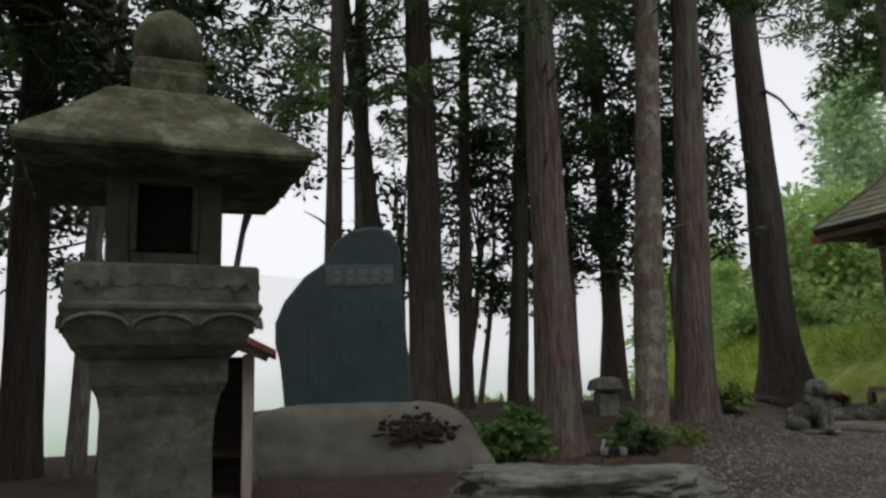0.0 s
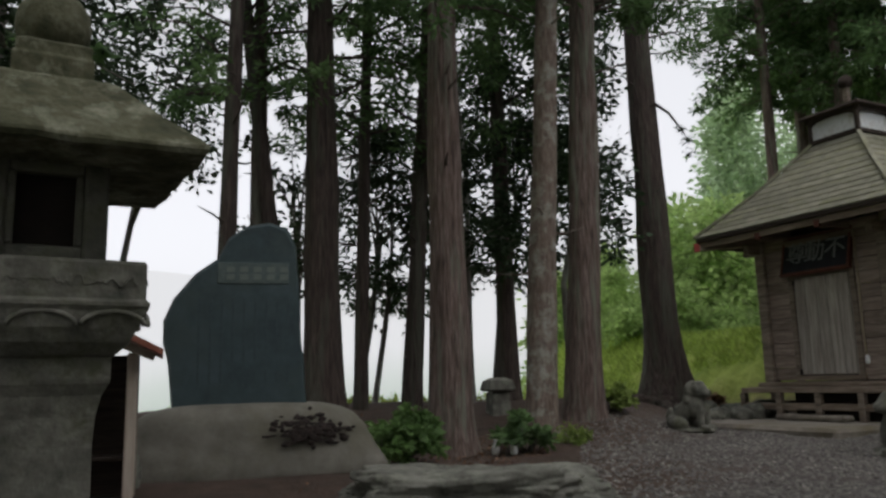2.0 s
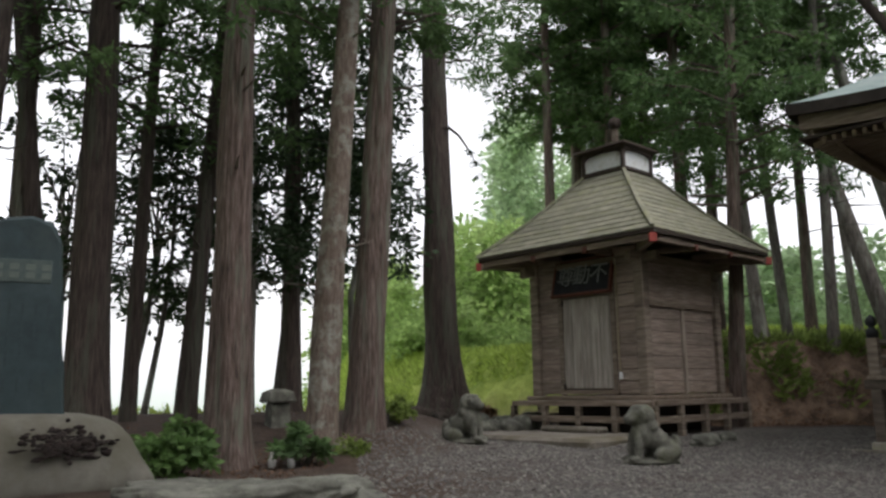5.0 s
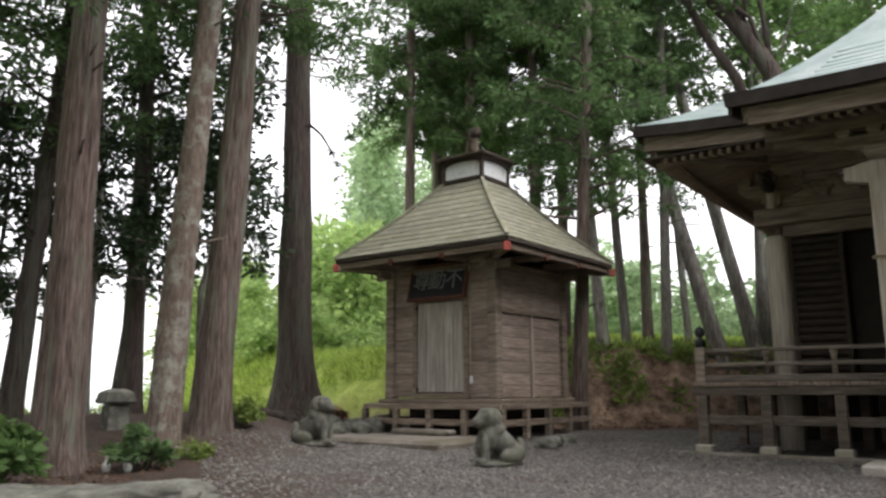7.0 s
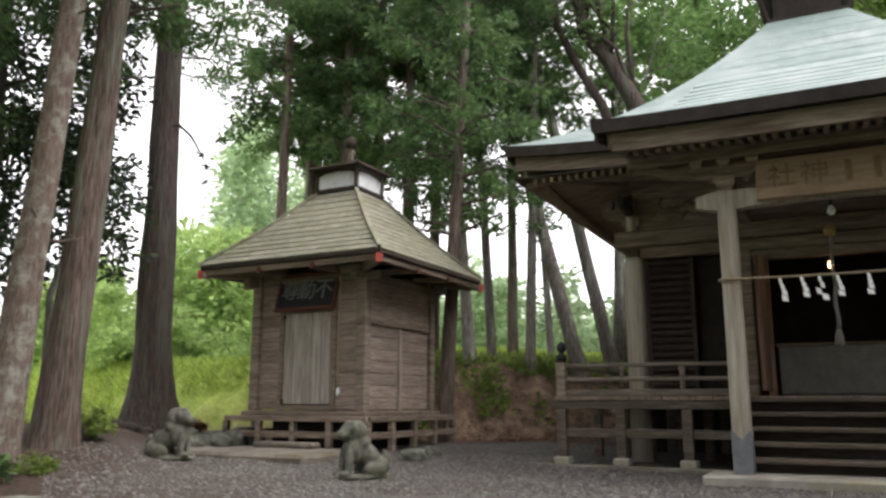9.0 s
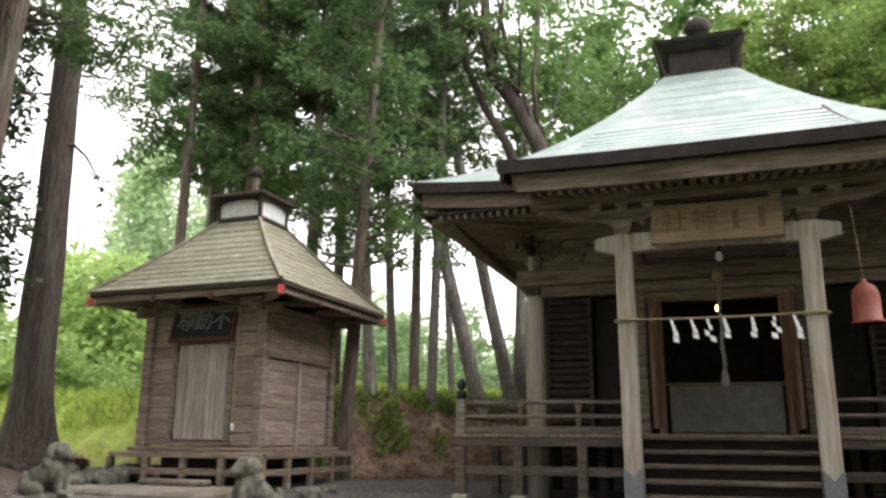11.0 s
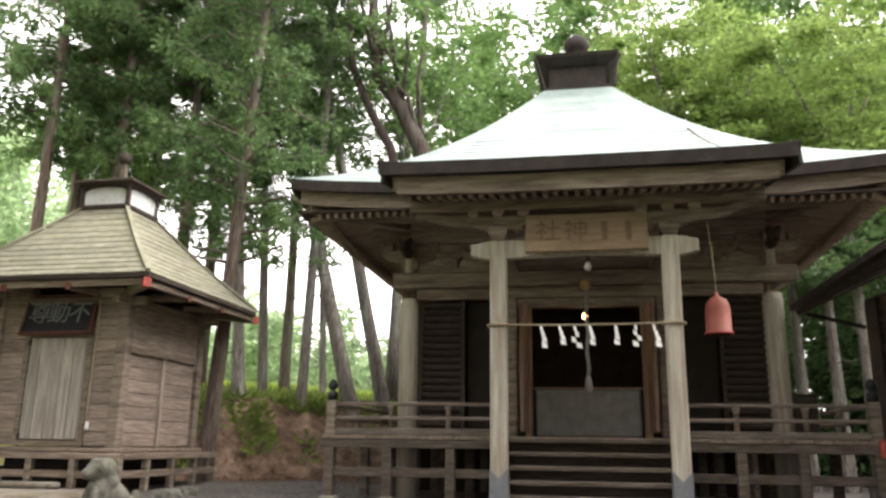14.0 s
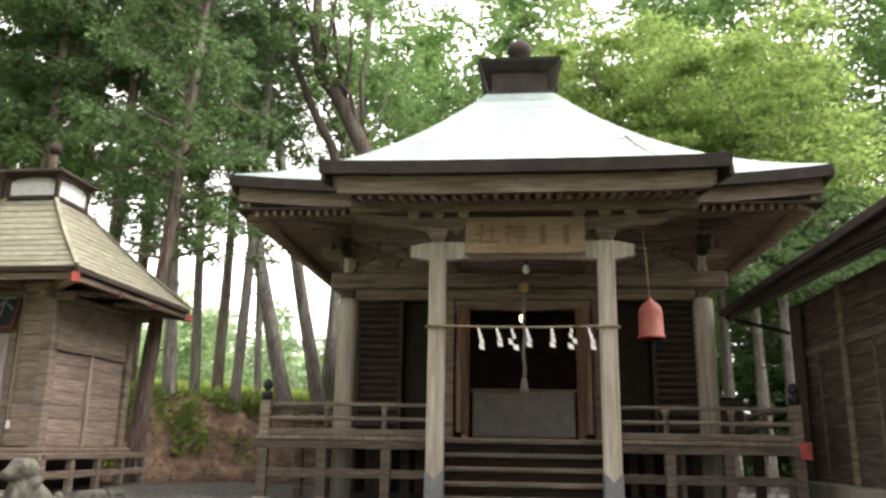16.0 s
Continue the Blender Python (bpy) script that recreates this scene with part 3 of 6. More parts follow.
    turned("ball", parent, COPPER_DARK, [(0.28, 8.06), (0.3, 8.24), (0.14, 8.36), (0.2, 8.42), (0.25, 8.54), (0.23, 8.66), (0.12, 8.76), (0.03, 8.82)], (0, CENTRE, 0), label="dark onion-shaped finial ball")


K_A, K_EAVE, K_HALF = 9.5, 8.72, 2.34
KX = 1.023


def porch_roof(parent):
    n, m = 16, 16
    bm = bmesh.new()
    grid = []
    k_top = 0.62
    half_top = EAVE + (0.6 - EAVE) * k_top
    y_top = CENTRE - half_top
    z_top = roof_height(k_top) + 0.02
    for j in range(n + 1):
        t = j / n
        y = K_EAVE + (y_top - K_EAVE) * t
        z = 4.08 + (z_top - 4.08) * (0.55 * t + 0.45 * t * t)
        half = K_HALF + (half_top - 0.25 - K_HALF) * t ** 0.9
        row = []
        for i in range(m + 1):
            u = -1 + 2 * i / m
            row.append(bm.verts.new((u * half, y, z + 0.02 * abs(u) ** 3 * (1 - t) - 0.02 * abs(u) ** 6 * t)))
        grid.append(row)
    for j in range(n):
        for i in range(m):
            bm.faces.new((grid[j][i], grid[j][i + 1], grid[j + 1][i + 1], grid[j + 1][i]))
    ob = part("porch_roof", bm, COPPER, parent, "pale green copper porch roof")
    sm = ob.modifiers.new("thickness", "SOLIDIFY")
    sm.thickness, sm.offset = 0.07, -1
    for j in range(1, 15):
        t = j / 15
        y = K_EAVE + (y_top - K_EAVE) * t
        z = 4.08 + (z_top - 4.08) * (0.55 * t + 0.45 * t * t)
        half = K_HALF + (half_top - 0.25 - K_HALF) * t ** 0.9 - 0.03
        box("seam", parent, COPPER, -half, half, y - 0.01, y + 0.014, z - 0.014, z + 0.008, 0.003)
    # triangular cheeks that close the porch roof against the main roof
    for s in (-1, 1):
        bm = bmesh.new()
        top, low = [], []
        for j in range(n + 1):
            t = j / n
            y = K_EAVE + (y_top - K_EAVE) * t
            z = 4.08 + (z_top - 4.08) * (0.55 * t + 0.45 * t * t) + 0.02 * (1 - t)
            half = K_HALF + (half_top - 0.25 - K_HALF) * t ** 0.9
            main = roof_height(max(0.0, min(1, (EAVE - (CENTRE - y)) / (EAVE - 0.6)))) if y > CENTRE - EAVE else 3.92 + 0.2 * t
            top.append(bm.verts.new((s * half, y, z - 0.02)))
            low.append(bm.verts.new((s * (half + 0.02), y, min(z - 0.07, main - 0.05))))
        for j in range(n):
            bm.faces.new((top[j], top[j + 1], low[j + 1], low[j]))
        ob = part("porch_cheek", bm, COPPER_DARK, parent)
        sm = ob.modifiers.new("thickness", "SOLIDIFY")
        sm.thickness = 0.05
    for nm, mat, x, y0, z0, z1 in (("porch_edge", COPPER_DARK, K_HALF + 0.02, K_EAVE - 0.04, 3.93, 4.09), ("porch_fascia", WOODX, K_HALF - 0.17, K_EAVE + 0.08, 3.72, 3.93)):
        bm = bmesh.new()
        rows = []
        for i in range(17):
            u = -1 + i / 8
            lift = 0.025 * abs(u) ** 3
            rows.append([bm.verts.new((u * x, y0 + dy, z + lift)) for dy, z in ((0, z0), (0, z1), (0.07, z1), (0.07, z0))])
        for a, b in zip(rows, rows[1:]):
            for i in range(4):
                bm.faces.new((a[i], a[(i + 1) % 4], b[(i + 1) % 4], b[i]))
        bm.faces.new(rows[0])
        bm.faces.new(rows[-1][::-1])
        bmesh.ops.recalc_face_normals(bm, faces=bm.faces)
        part(nm, bm, mat, parent)
    # barge boards at the sides, rafters under the porch
    for s in (-1, 1):
        beam("barge_edge", parent, COPPER_DARK, (s * (K_HALF + 0.02), K_EAVE, 4.06), (s * (K_HALF - 0.3), 10.6, 4.62), 0.08, 0.16)
        beam("barge_board", parent, WOODX, (s * (K_HALF - 0.14), K_EAVE + 0.1, 3.87), (s * (K_HALF - 0.4), 10.6, 4.42), 0.07, 0.18)
    x = -2.05
    while x <= 2.06:
        beam("porch_rafter", parent, WOODY, (x, K_EAVE + 0.2, 3.74), (x, 11.6, 4.34), 0.06, 0.08)
        x += 0.1255
    bm = bmesh.new()
    v = [bm.verts.new(c) for c in ((-2.2, K_EAVE + 0.16, 3.8), (2.2, K_EAVE + 0.16, 3.8), (2.1, 11.6, 4.4), (-2.1, 11.6, 4.4))]
    bm.faces.new(v)
    ob = part("porch_soffit", bm, WOODX, parent)
    sm = ob.modifiers.new("thickness", "SOLIDIFY")
    sm.thickness = 0.02


def bracket(parent, x, y, z, s=1.0, out=True):
    """Bearing block, boat-shaped arm and three small blocks."""
    turned("bearing_block", parent, WOOD, [(0.1 * s, z), (0.17 * s, z + 0.07 * s), (0.17 * s, z + 0.16 * s)], (x, y, 0), sides=4)
    bm = bmesh.new()
    prof = [(-0.42, 0.16), (-0.42, 0.1), (-0.33, 0.02), (-0.2, -0.02), (0.2, -0.02), (0.33, 0.02), (0.42, 0.1), (0.42, 0.16)]
    for dy in (-0.055, 0.055):
        ring = [bm.verts.new((px_ * s, dy * s, z + 0.16 * s + pz * s)) for px_, pz in prof]
        bm.faces.new(ring if dy > 0 else ring[::-1])
    bm.verts.ensure_lookup_table()
    k = len(prof)
    for i in range(k):
        bm.faces.new([bm.verts[j] for j in (i, (i + 1) % k, k + (i + 1) % k, k + i)])
    bmesh.ops.recalc_face_normals(bm, faces=bm.faces)
    arm = part("bracket_arm", bm, WOODX, parent)
    arm.location = (x, y, 0)
    for dx in (-0.33, 0, 0.33):
        turned("small_block", parent, WOOD, [(0.07 * s, z + 0.32 * s), (0.11 * s, z + 0.37 * s), (0.11 * s, z + 0.44 * s)], (x + dx * s, y, 0), sides=4)


def wave_carving(parent, x0, x1, y, z0, z1, seed):
    rng = random.Random(seed)
    bm = bmesh.new()
    for i in range(9):
        cx, cz = x0 + (x1 - x0) * (i + 0.5) / 9, (z0 + z1) / 2 + rng.uniform(-0.05, 0.05)
        m = Matrix.LocRotScale((cx, y, cz), Euler((0, rng.uniform(-1, 1), 0)), ((x1 - x0) / 12, 0.05, (z1 - z0) * 0.38))
        bmesh.ops.create_icosphere(bm, subdivisions=2, radius=1, matrix=m)
    ob = part("carving", bm, WOOD, parent, "weathered wave carving", True)
    rm = ob.modifiers.new("fuse", "REMESH")
    rm.mode, rm.voxel_size, rm.use_smooth_shade = "VOXEL", 0.014, True


def giboshi_post(parent, x, y, z0, z1):
    box("newel", parent, WOOD, x - 0.065, x + 0.065, y - 0.065, y + 0.065, z0, z1)
    turned("finial", parent, BLACK, [(0.07, z1), (0.075, z1 + 0.1), (0.05, z1 + 0.12), (0.035, z1 + 0.14), (0.065, z1 + 0.17), (0.072, z1 + 0.21), (0.05, z1 + 0.26), (0.01, z1 + 0.3)], (x, y, 0), 16, label="black onion-shaped finial")


def railing(parent, p, q, posts):
    (x0, y0), (x1, y1) = p, q
    for z, w, h in ((1.37, 0.055, 0.05), (1.18, 0.06, 0.05), (1.0, 0.09, 0.09)):
        beam("rail", parent, RAIL, (x0, y0, z), (x1, y1, z), w, h, 0.012)
    for k in posts:
        x, y = x0 + (x1 - x0) * k, y0 + (y1 - y0) * k
        turned("baluster", parent, WOOD, [(0.035, DECK), (0.035, 1.28), (0.05, 1.31), (0.05, 1.35)], (x, y, 0), 8)


def main_hall():
    hall = thing("shrine_hall", HALL, "weathered wooden shrine hall with pale copper roof and porch", "shrine")
    hall_roof(hall)
    porch_roof(hall)
    # body
    for x in (-HALF, HALF):
        for y in (FRONT, CENTRE, BACK):
            turned("pillar", hall, POST if y == FRONT else WOOD, [(0.15, 0.0), (0.15, 2.9), (0.13, 3.02)], (x, y, 0), 20)
    for x in (-1.1, 1.13):
        box("inner_pillar", hall, WOOD, x - 0.09, x + 0.09, FRONT - 0.09, FRONT + 0.09, DECK, 3.0)
    box("head_beam", hall, WOODX, -2.93, 3.03, FRONT - 0.13, FRONT + 0.1, 3.18, 3.42, 0.02)
    box("tie_beam", hall, WOODX, -HALF + 0.12, HALF - 0.12, FRONT - 0.09, FRONT + 0.08, 3.0, 3.16)
    for i in range(4):
        box("frieze_board", hall, PLANK, -HALF, HALF, FRONT - 0.02, FRONT + 0.03, 3.43 + i * 0.235, 3.655 + i * 0.235)
    box("plate", hall, WOODX, -3.3, 3.3, FRONT - 0.1, FRONT + 0.1, 4.1, 4.3)
    for s in (-1, 1):
        box("side_head_beam", hall, WOODY, s * HALF - 0.12, s * HALF + 0.12, FRONT + 0.14, BACK, 3.18, 3.42)
        for i in range(14):
            box("wall_board", hall, PLANK, s * HALF - 0.03, s * HALF + 0.03, FRONT + 0.15, BACK, DECK + i * 0.24, DECK + 0.232 + i * 0.24)
        bracket(hall, s * HALF, FRONT, 3.44, 1.1)
        wave_carving(hall, s * 2.2, s * 1.35, FRONT - 0.06, 3.5, 3.85, 5 + s)
        turned("corner_strut", hall, POST, [(0.07, 3.42), (0.07, 3.95)], (s * HALF, FRONT - 0.1, 0), 8)
    for i in range(14):
        box("wall_board", hall, PLANK, -HALF, HALF, BACK - 0.03, BACK + 0.03, DECK + i * 0.24, DECK + 0.232 + i * 0.24)
    box("inner_floor", hall, DARKWOOD, -HALF + 0.1, HALF - 0.1, FRONT + 0.1, BACK - 0.05, DECK - 0.05, DECK + 0.03)
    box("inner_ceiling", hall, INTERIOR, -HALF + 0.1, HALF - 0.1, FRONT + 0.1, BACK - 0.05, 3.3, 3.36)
    # added dark sheet, painted as the shade deep in the hall
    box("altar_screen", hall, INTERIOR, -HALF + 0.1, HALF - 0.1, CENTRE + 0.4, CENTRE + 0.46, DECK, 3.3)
    # louvred shutters, backed by a sheet that paints shade between the slats
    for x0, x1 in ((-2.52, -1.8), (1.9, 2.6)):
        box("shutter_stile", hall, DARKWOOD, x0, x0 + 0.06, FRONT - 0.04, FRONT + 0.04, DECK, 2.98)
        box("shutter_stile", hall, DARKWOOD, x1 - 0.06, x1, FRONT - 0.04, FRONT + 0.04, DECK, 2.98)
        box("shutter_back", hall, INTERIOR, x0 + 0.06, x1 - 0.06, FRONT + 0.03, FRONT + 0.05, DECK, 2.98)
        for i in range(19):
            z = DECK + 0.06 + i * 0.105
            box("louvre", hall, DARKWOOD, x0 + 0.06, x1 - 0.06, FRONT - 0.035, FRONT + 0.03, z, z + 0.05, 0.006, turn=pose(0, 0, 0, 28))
    # dark sheets painted as shade in the openings beside the doorway
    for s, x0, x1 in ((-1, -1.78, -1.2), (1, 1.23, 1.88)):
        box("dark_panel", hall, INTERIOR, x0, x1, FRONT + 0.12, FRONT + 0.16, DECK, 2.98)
    # doorway
    for x in (-0.84, 0.86):
        box("door_jamb", hall, DOORWOOD, x - 0.05, x + 0.05, FRONT - 0.08, FRONT + 0.1, DECK, 2.93)
    box("door_lintel", hall, WOODX, -1.0, 1.03, FRONT - 0.08, FRONT + 0.1, 2.86, 2.99)
    for s, x in ((-1, -0.88), (1, 0.92)):
        leaf = box("door_leaf", hall, DOORWOOD, x - 0.03, x + 0.03, FRONT - 0.62, FRONT - 0.1, DECK + 0.08, 2.84, label="brown folded-open door leaf")
        leaf.matrix_basis = leaf.matrix_basis @ pose(0, 0, 0, 0, 0, s * 4)
    # deck with posts
    boards = 34
    for i in range(boards):
        x0 = -3.62 + i * 7.24 / boards
        box("deck_board", hall, WOODY, x0 + 0.003, x0 + 7.24 / boards - 0.003, 10.78, FRONT + 0.2, DECK - 0.05, DECK, 0.006)
    for s in (-1, 1):
        for i in range(5):
            x0 = s * (HALF + 0.2 + i * 0.15)
            box("deck_board", hall, WOODY, x0 - 0.07, x0 + 0.07, FRONT + 0.2, BACK, DECK - 0.05, DECK)
        box("side_edge_beam", hall, DECKWOOD, s * 3.52 - 0.06, s * 3.52 + 0.06, 10.9, BACK, 0.78, 0.9)
    box("edge_beam", hall, DECKWOOD, -3.66, 3.66, 10.8, 10.92, 0.78, 0.898, 0.012)
    for x0, x1 in ((-3.6, -1.2), (1.2, 3.6)):
        box("brace_rail", hall, DECKWOOD, x0, x1, 10.83, 10.9, 0.4, 0.52)
    for x in (-3.52, -2.7, -1.83, -1.1, 1.13, 1.9, 2.64, 3.52):
        box("deck_post", hall, DECKWOOD, x - 0.065, x + 0.065, 10.79, 10.92, 0.14, 0.78)
        box("post_stone", hall, CONCRETE, x - 0.11, x + 0.11, 10.74, 10.97, 0.03, 0.14, 0.02)
        for y in (12.6, 14.4):
            box("deck_post", hall, DECKWOOD, x - 0.065, x + 0.065, y, y + 0.13, 0.0, 0.9)
    giboshi_post(hall, -3.52, 10.86, 0.9, 1.42)
    giboshi_post(hall, 3.52, 10.86, 0.9, 1.42)
    for x in (-1.19, 1.2):
        giboshi_post(hall, x, 10.75, 0.5, 1.44)
    railing(hall, (-3.46, 10.86), (-1.25, 10.86), (0.36, 0.72))
    railing(hall, (1.26, 10.86), (3.46, 10.86), (0.28, 0.66))
    for s in (-1, 1):
        railing(hall, (s * 3.52, 10.92), (s * 3.52, BACK), (0.2, 0.4, 0.6, 0.8))
    # added dark sheet for the shade under the deck
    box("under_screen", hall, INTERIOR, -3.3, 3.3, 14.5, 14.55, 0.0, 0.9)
    # stairs
    for i in range(5):
        z = DECK - 0.02 - (i + 0.0) * 0.168
        y = 10.72 - i * 0.2
        box("tread", hall, DECKWOOD, -1.05, 1.05, y - 0.23, y + 0.06, z - 0.055, z, 0.012)
        box("riser", hall, DARKWOOD, -1.03, 1.03, y + 0.03, y + 0.05, z - 0.17, z - 0.056)
    for s in (-1, 1):
        beam("stringer", hall, WOODX, (s * 1.1, 9.78, 0.18), (s * 1.1, 10.8, 0.92), 0.07, 0.24)
    # porch posts and beam
    for s in (-1, 1):
        box("porch_post", hall, POST, s * KX - 0.1, s * KX + 0.1, K_A - 0.1, K_A + 0.1, 0.1, 3.3, 0.028)
        shoe = bmesh.new()
        for a in range(4):
            m = Matrix.Translation((s * KX, K_A, 0)) @ pose(0, 0, 0, 0, 0, 90 * a)
            v = [shoe.verts.new(m @ Vector(c)) for c in ((-0.106, -0.106, 0.1), (0.106, -0.106, 0.1), (0.106, -0.106, 0.58), (0, -0.106, 0.47), (-0.106, -0.106, 0.58))]
            shoe.faces.new(v)
        part("post_shoe", shoe, ZINC, hall, "dark zinc post shoe with notched top")
        turned("rope_band", hall, ROPE, [(0.11, 2.22), (0.15, 2.235), (0.15, 2.255), (0.11, 2.27)], (s * KX, K_A, 0), 12)
        bracket(hall, s * KX, K_A, 3.3, 0.95)
    bm = bmesh.new()
    rows = []
    for i in range(25):
        x = -1.36 + 2.72 * i / 24
        w = 0.0 if abs(x) > 1.0 else 0.035 * (1 - (x / 1.0) ** 2)
        tip = 0.05 * max(0, (abs(x) - 1.16) / 0.2)
        rows.append([bm.verts.new((x, K_A + dy, z)) for dy, z in ((-0.07, 3.06 + w + tip), (-0.07, 3.29 - tip), (0.07, 3.29 - tip), (0.07, 3.06 + w + tip))])
    for a, b in zip(rows, rows[1:]):
        for i in range(4):
            bm.faces.new((a[i], a[(i + 1) % 4], b[(i + 1) % 4], b[i]))
    bm.faces.new(rows[0])
    bm.faces.new(rows[-1])
    bmesh.ops.recalc_face_normals(bm, faces=bm.faces)
    part("rainbow_beam", bm, POST, hall, "pale bowed porch beam with carved noses")
    # carved noses at the hall's corners and swept brackets beside the porch posts
    for s in (-1, 1):
        bm = bmesh.new()
        for c_, r_ in (((0, -0.2, 0.0), (0.09, 0.2, 0.1)), ((0, -0.38, 0.05), (0.1, 0.12, 0.12)), ((0, -0.5, -0.02), (0.06, 0.1, 0.06)), ((0.07, -0.36, 0.13), (0.05, 0.05, 0.07)), ((-0.07, -0.36, 0.13), (0.05, 0.05, 0.07))):
            bmesh.ops.create_icosphere(bm, subdivisions=2, radius=1, matrix=Matrix.LocRotScale(c_, None, r_))
        nose = part("carved_nose", bm, DARKWOOD, hall, "dark carved beam end", True)
        nose.location = (s * HALF, FRONT - 0.05, 3.72)
        rm = nose.modifiers.new("fuse", "REMESH")
        rm.mode, rm.voxel_size, rm.use_smooth_shade = "VOXEL", 0.016, True
        bm = bmesh.new()
        rows = []
        for i in range(11):
            t = i / 10
            x = s * (1.12 + 0.95 * t)
            z = 3.47 + 0.16 * math.sin(t * math.pi * 0.5) + 0.03 * math.sin(t * 9)
            h = 0.16 * (1 - 0.45 * t)
            rows.append([bm.verts.new((x, K_A + dy, zz)) for dy, zz in ((-0.045, z - h / 2), (-0.045, z + h / 2), (0.045, z + h / 2), (0.045, z - h / 2))])
        for p, q in zip(rows, rows[1:]):
            for i in range(4):
                bm.faces.new((p[i], p[(i + 1) % 4], q[(i + 1) % 4], q[i]))
        bm.faces.new(rows[0])
        bm.faces.new(rows[-1])
        bmesh.ops.recalc_face_normals(bm, faces=bm.faces)
        part("swept_bracket", bm, WOODX, hall, "curved bracket arm under the porch purlin")
        wave_carving(hall, s * 0.2, s * 0.85, K_A, 3.36, 3.62, 11 + s)
    box("porch_purlin", hall, WOODX, -2.15, 2.15, K_A - 0.09, K_A + 0.09, 3.68, 3.86)
    for s in (-1, 1):
        beam("tie_rafter", hall, WOOD, (s * KX, K_A + 0.1, 3.34), (s * KX, FRONT - 0.1, 3.5), 0.13, 0.22)
    return hall


main_hall()

# foundation and step slab
found = thing("foundation", HALL, "low dirty concrete kerb and earth with painted shade under the shrine hall deck", "foundation", kind="structure")
box("kerb", found, WORN_SLAB, -3.95, 3.95, 10.5, 10.7, -0.1, 0.055, 0.02)
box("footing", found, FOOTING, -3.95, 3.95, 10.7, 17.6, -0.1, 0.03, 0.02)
slab = box("step_slab", None, CONCRETE, -1.42, 1.42, 9.12, 9.9, -0.05, 0.098, 0.02)
slab.matrix_basis = HALL @ slab.matrix_basis
tagged(slab, "pale concrete step slab before the stairs", "step", kind="structure")


def name_board(m, w, h, signs, board, ink, frame_mat, label, lean):
    t = thing("name_board", m @ pose(0, 0, 0, lean), label, "sign")
    box("panel", t, board, -w / 2, w / 2, -0.03, 0.03, 0, h, 0.012)
    if frame_mat:
        for z in (0, h):
            box("frame_rail", t, frame_mat, -w / 2 - 0.03, w / 2 + 0.03, -0.045, 0.04, z - 0.02, z + 0.02)
        for x in (-w / 2, w / 2):
            box("frame_stile", t, frame_mat, x - 0.02, x + 0.02, -0.043, 0.038, 0.02, h - 0.02)
    for x, text in signs:
        c = bpy.data.curves.new("lettering", "FONT")
        c.body, c.size, c.extrude, c.align_x, c.align_y = text, h * 0.62, 0.004, "CENTER", "CENTER"
        c.materials.append(ink)
        ob = new("lettering", c)
        ob.parent = t
        ob.matrix_local = pose(x * w, -0.036, h * 0.5, 90, 0, 0)
    return t


name_board(HALL @ pose(0.045, 9.32, 3.1), 1.45, 0.5, [(-0.31, "\u793e"), (-0.08, "\u795e")], SIGNWOOD, SIGN_INK, None, "brown wooden name board over the porch beam", -12)

# the two characters of the board that cannot be read stay plain strokes
for sx in (0.22, 0.5):
    box("writing_bar", bpy.data.objects["name_board"], SIGN_INK, sx - 0.035, sx + 0.035, -0.034, -0.031, 0.12, 0.38, 0.001)

# rope with paper streamers between the porch posts
rope = thing("sacred_rope", HALL, "thin straw rope with white zigzag paper streamers", "rope")
bm = bmesh.new()
pts = [(x, K_A - 0.13, 2.245 - 0.02 * (1 - (x / 1.1) ** 2)) for x in np.linspace(-1.12, 1.12, 17)]
tube_mesh(bm, pts, [0.012] * 17, 6)
part("cord", bm, ROPE, rope)
for i, x in enumerate((-0.52, -0.3, -0.12, 0.06, 0.36, 0.59, 0.8)):
    bm = bmesh.new()
    rng = random.Random(i)
    s = 0.68 + 0.15 * rng.random()
    sway = rng.uniform(-0.008, 0.008)
    for k in range(4):
        o = (0, 0.018, 0.036, 0.03)[k] * (1 if rng.random() < 0.8 else -1) * s
        z = 2.225 - k * 0.083 * s
        y = K_A - 0.135 - 0.012 * k
        w = 0.016 + 0.005 * k
        v = [bm.verts.new(c) for c in ((o - w + sway * k, y, z), (o + w + sway * k, y, z - 0.02), (o + w + 0.008 + sway * k, y - 0.015, z - 0.1 * s), (o - w + 0.008 + sway * k, y - 0.015, z - 0.085 * s))]
        bm.faces.new(v)
    ob = part("paper_streamer", bm, WHITE, rope, "white folded paper streamer")
    ob.location.x = x * 0.98
    sm = ob.modifiers.new("thickness", "SOLIDIFY")
    sm.thickness = 0.002

# bell rope, hanging bell, bulbs, offering chest
bell_rope = thing("bell_rope", HALL @ pose(0.03, 11.2, 0), "grey twisted cloth bell rope with frayed end", "rope")
bm = bmesh.new()
tube_mesh(bm, [(0.012 * math.sin(i * 1.3), 0.012 * math.cos(i * 1.3), 2.98 - i * 0.1) for i in range(13)], [0.022 + 0.006 * (i % 2) for i in range(13)], 8)
part("strand", bm, CLOTH, bell_rope)
turned("tassel", bell_rope, CLOTH, [(0.03, 1.78), (0.05, 1.7), (0.06, 1.6), (0.02, 1.56)], n=10)
turned("round_bell", bell_rope, GOLD, [(0.01, 2.98), (0.06, 3.0), (0.08, 3.06), (0.06, 3.12), (0.01, 3.14)], n=14, label="dull brass round bell")

bell = thing("hanging_bell", HALL @ pose(1.54, 9.6, 2.12), "rusty red bell hanging on a cord from the porch", "bell")
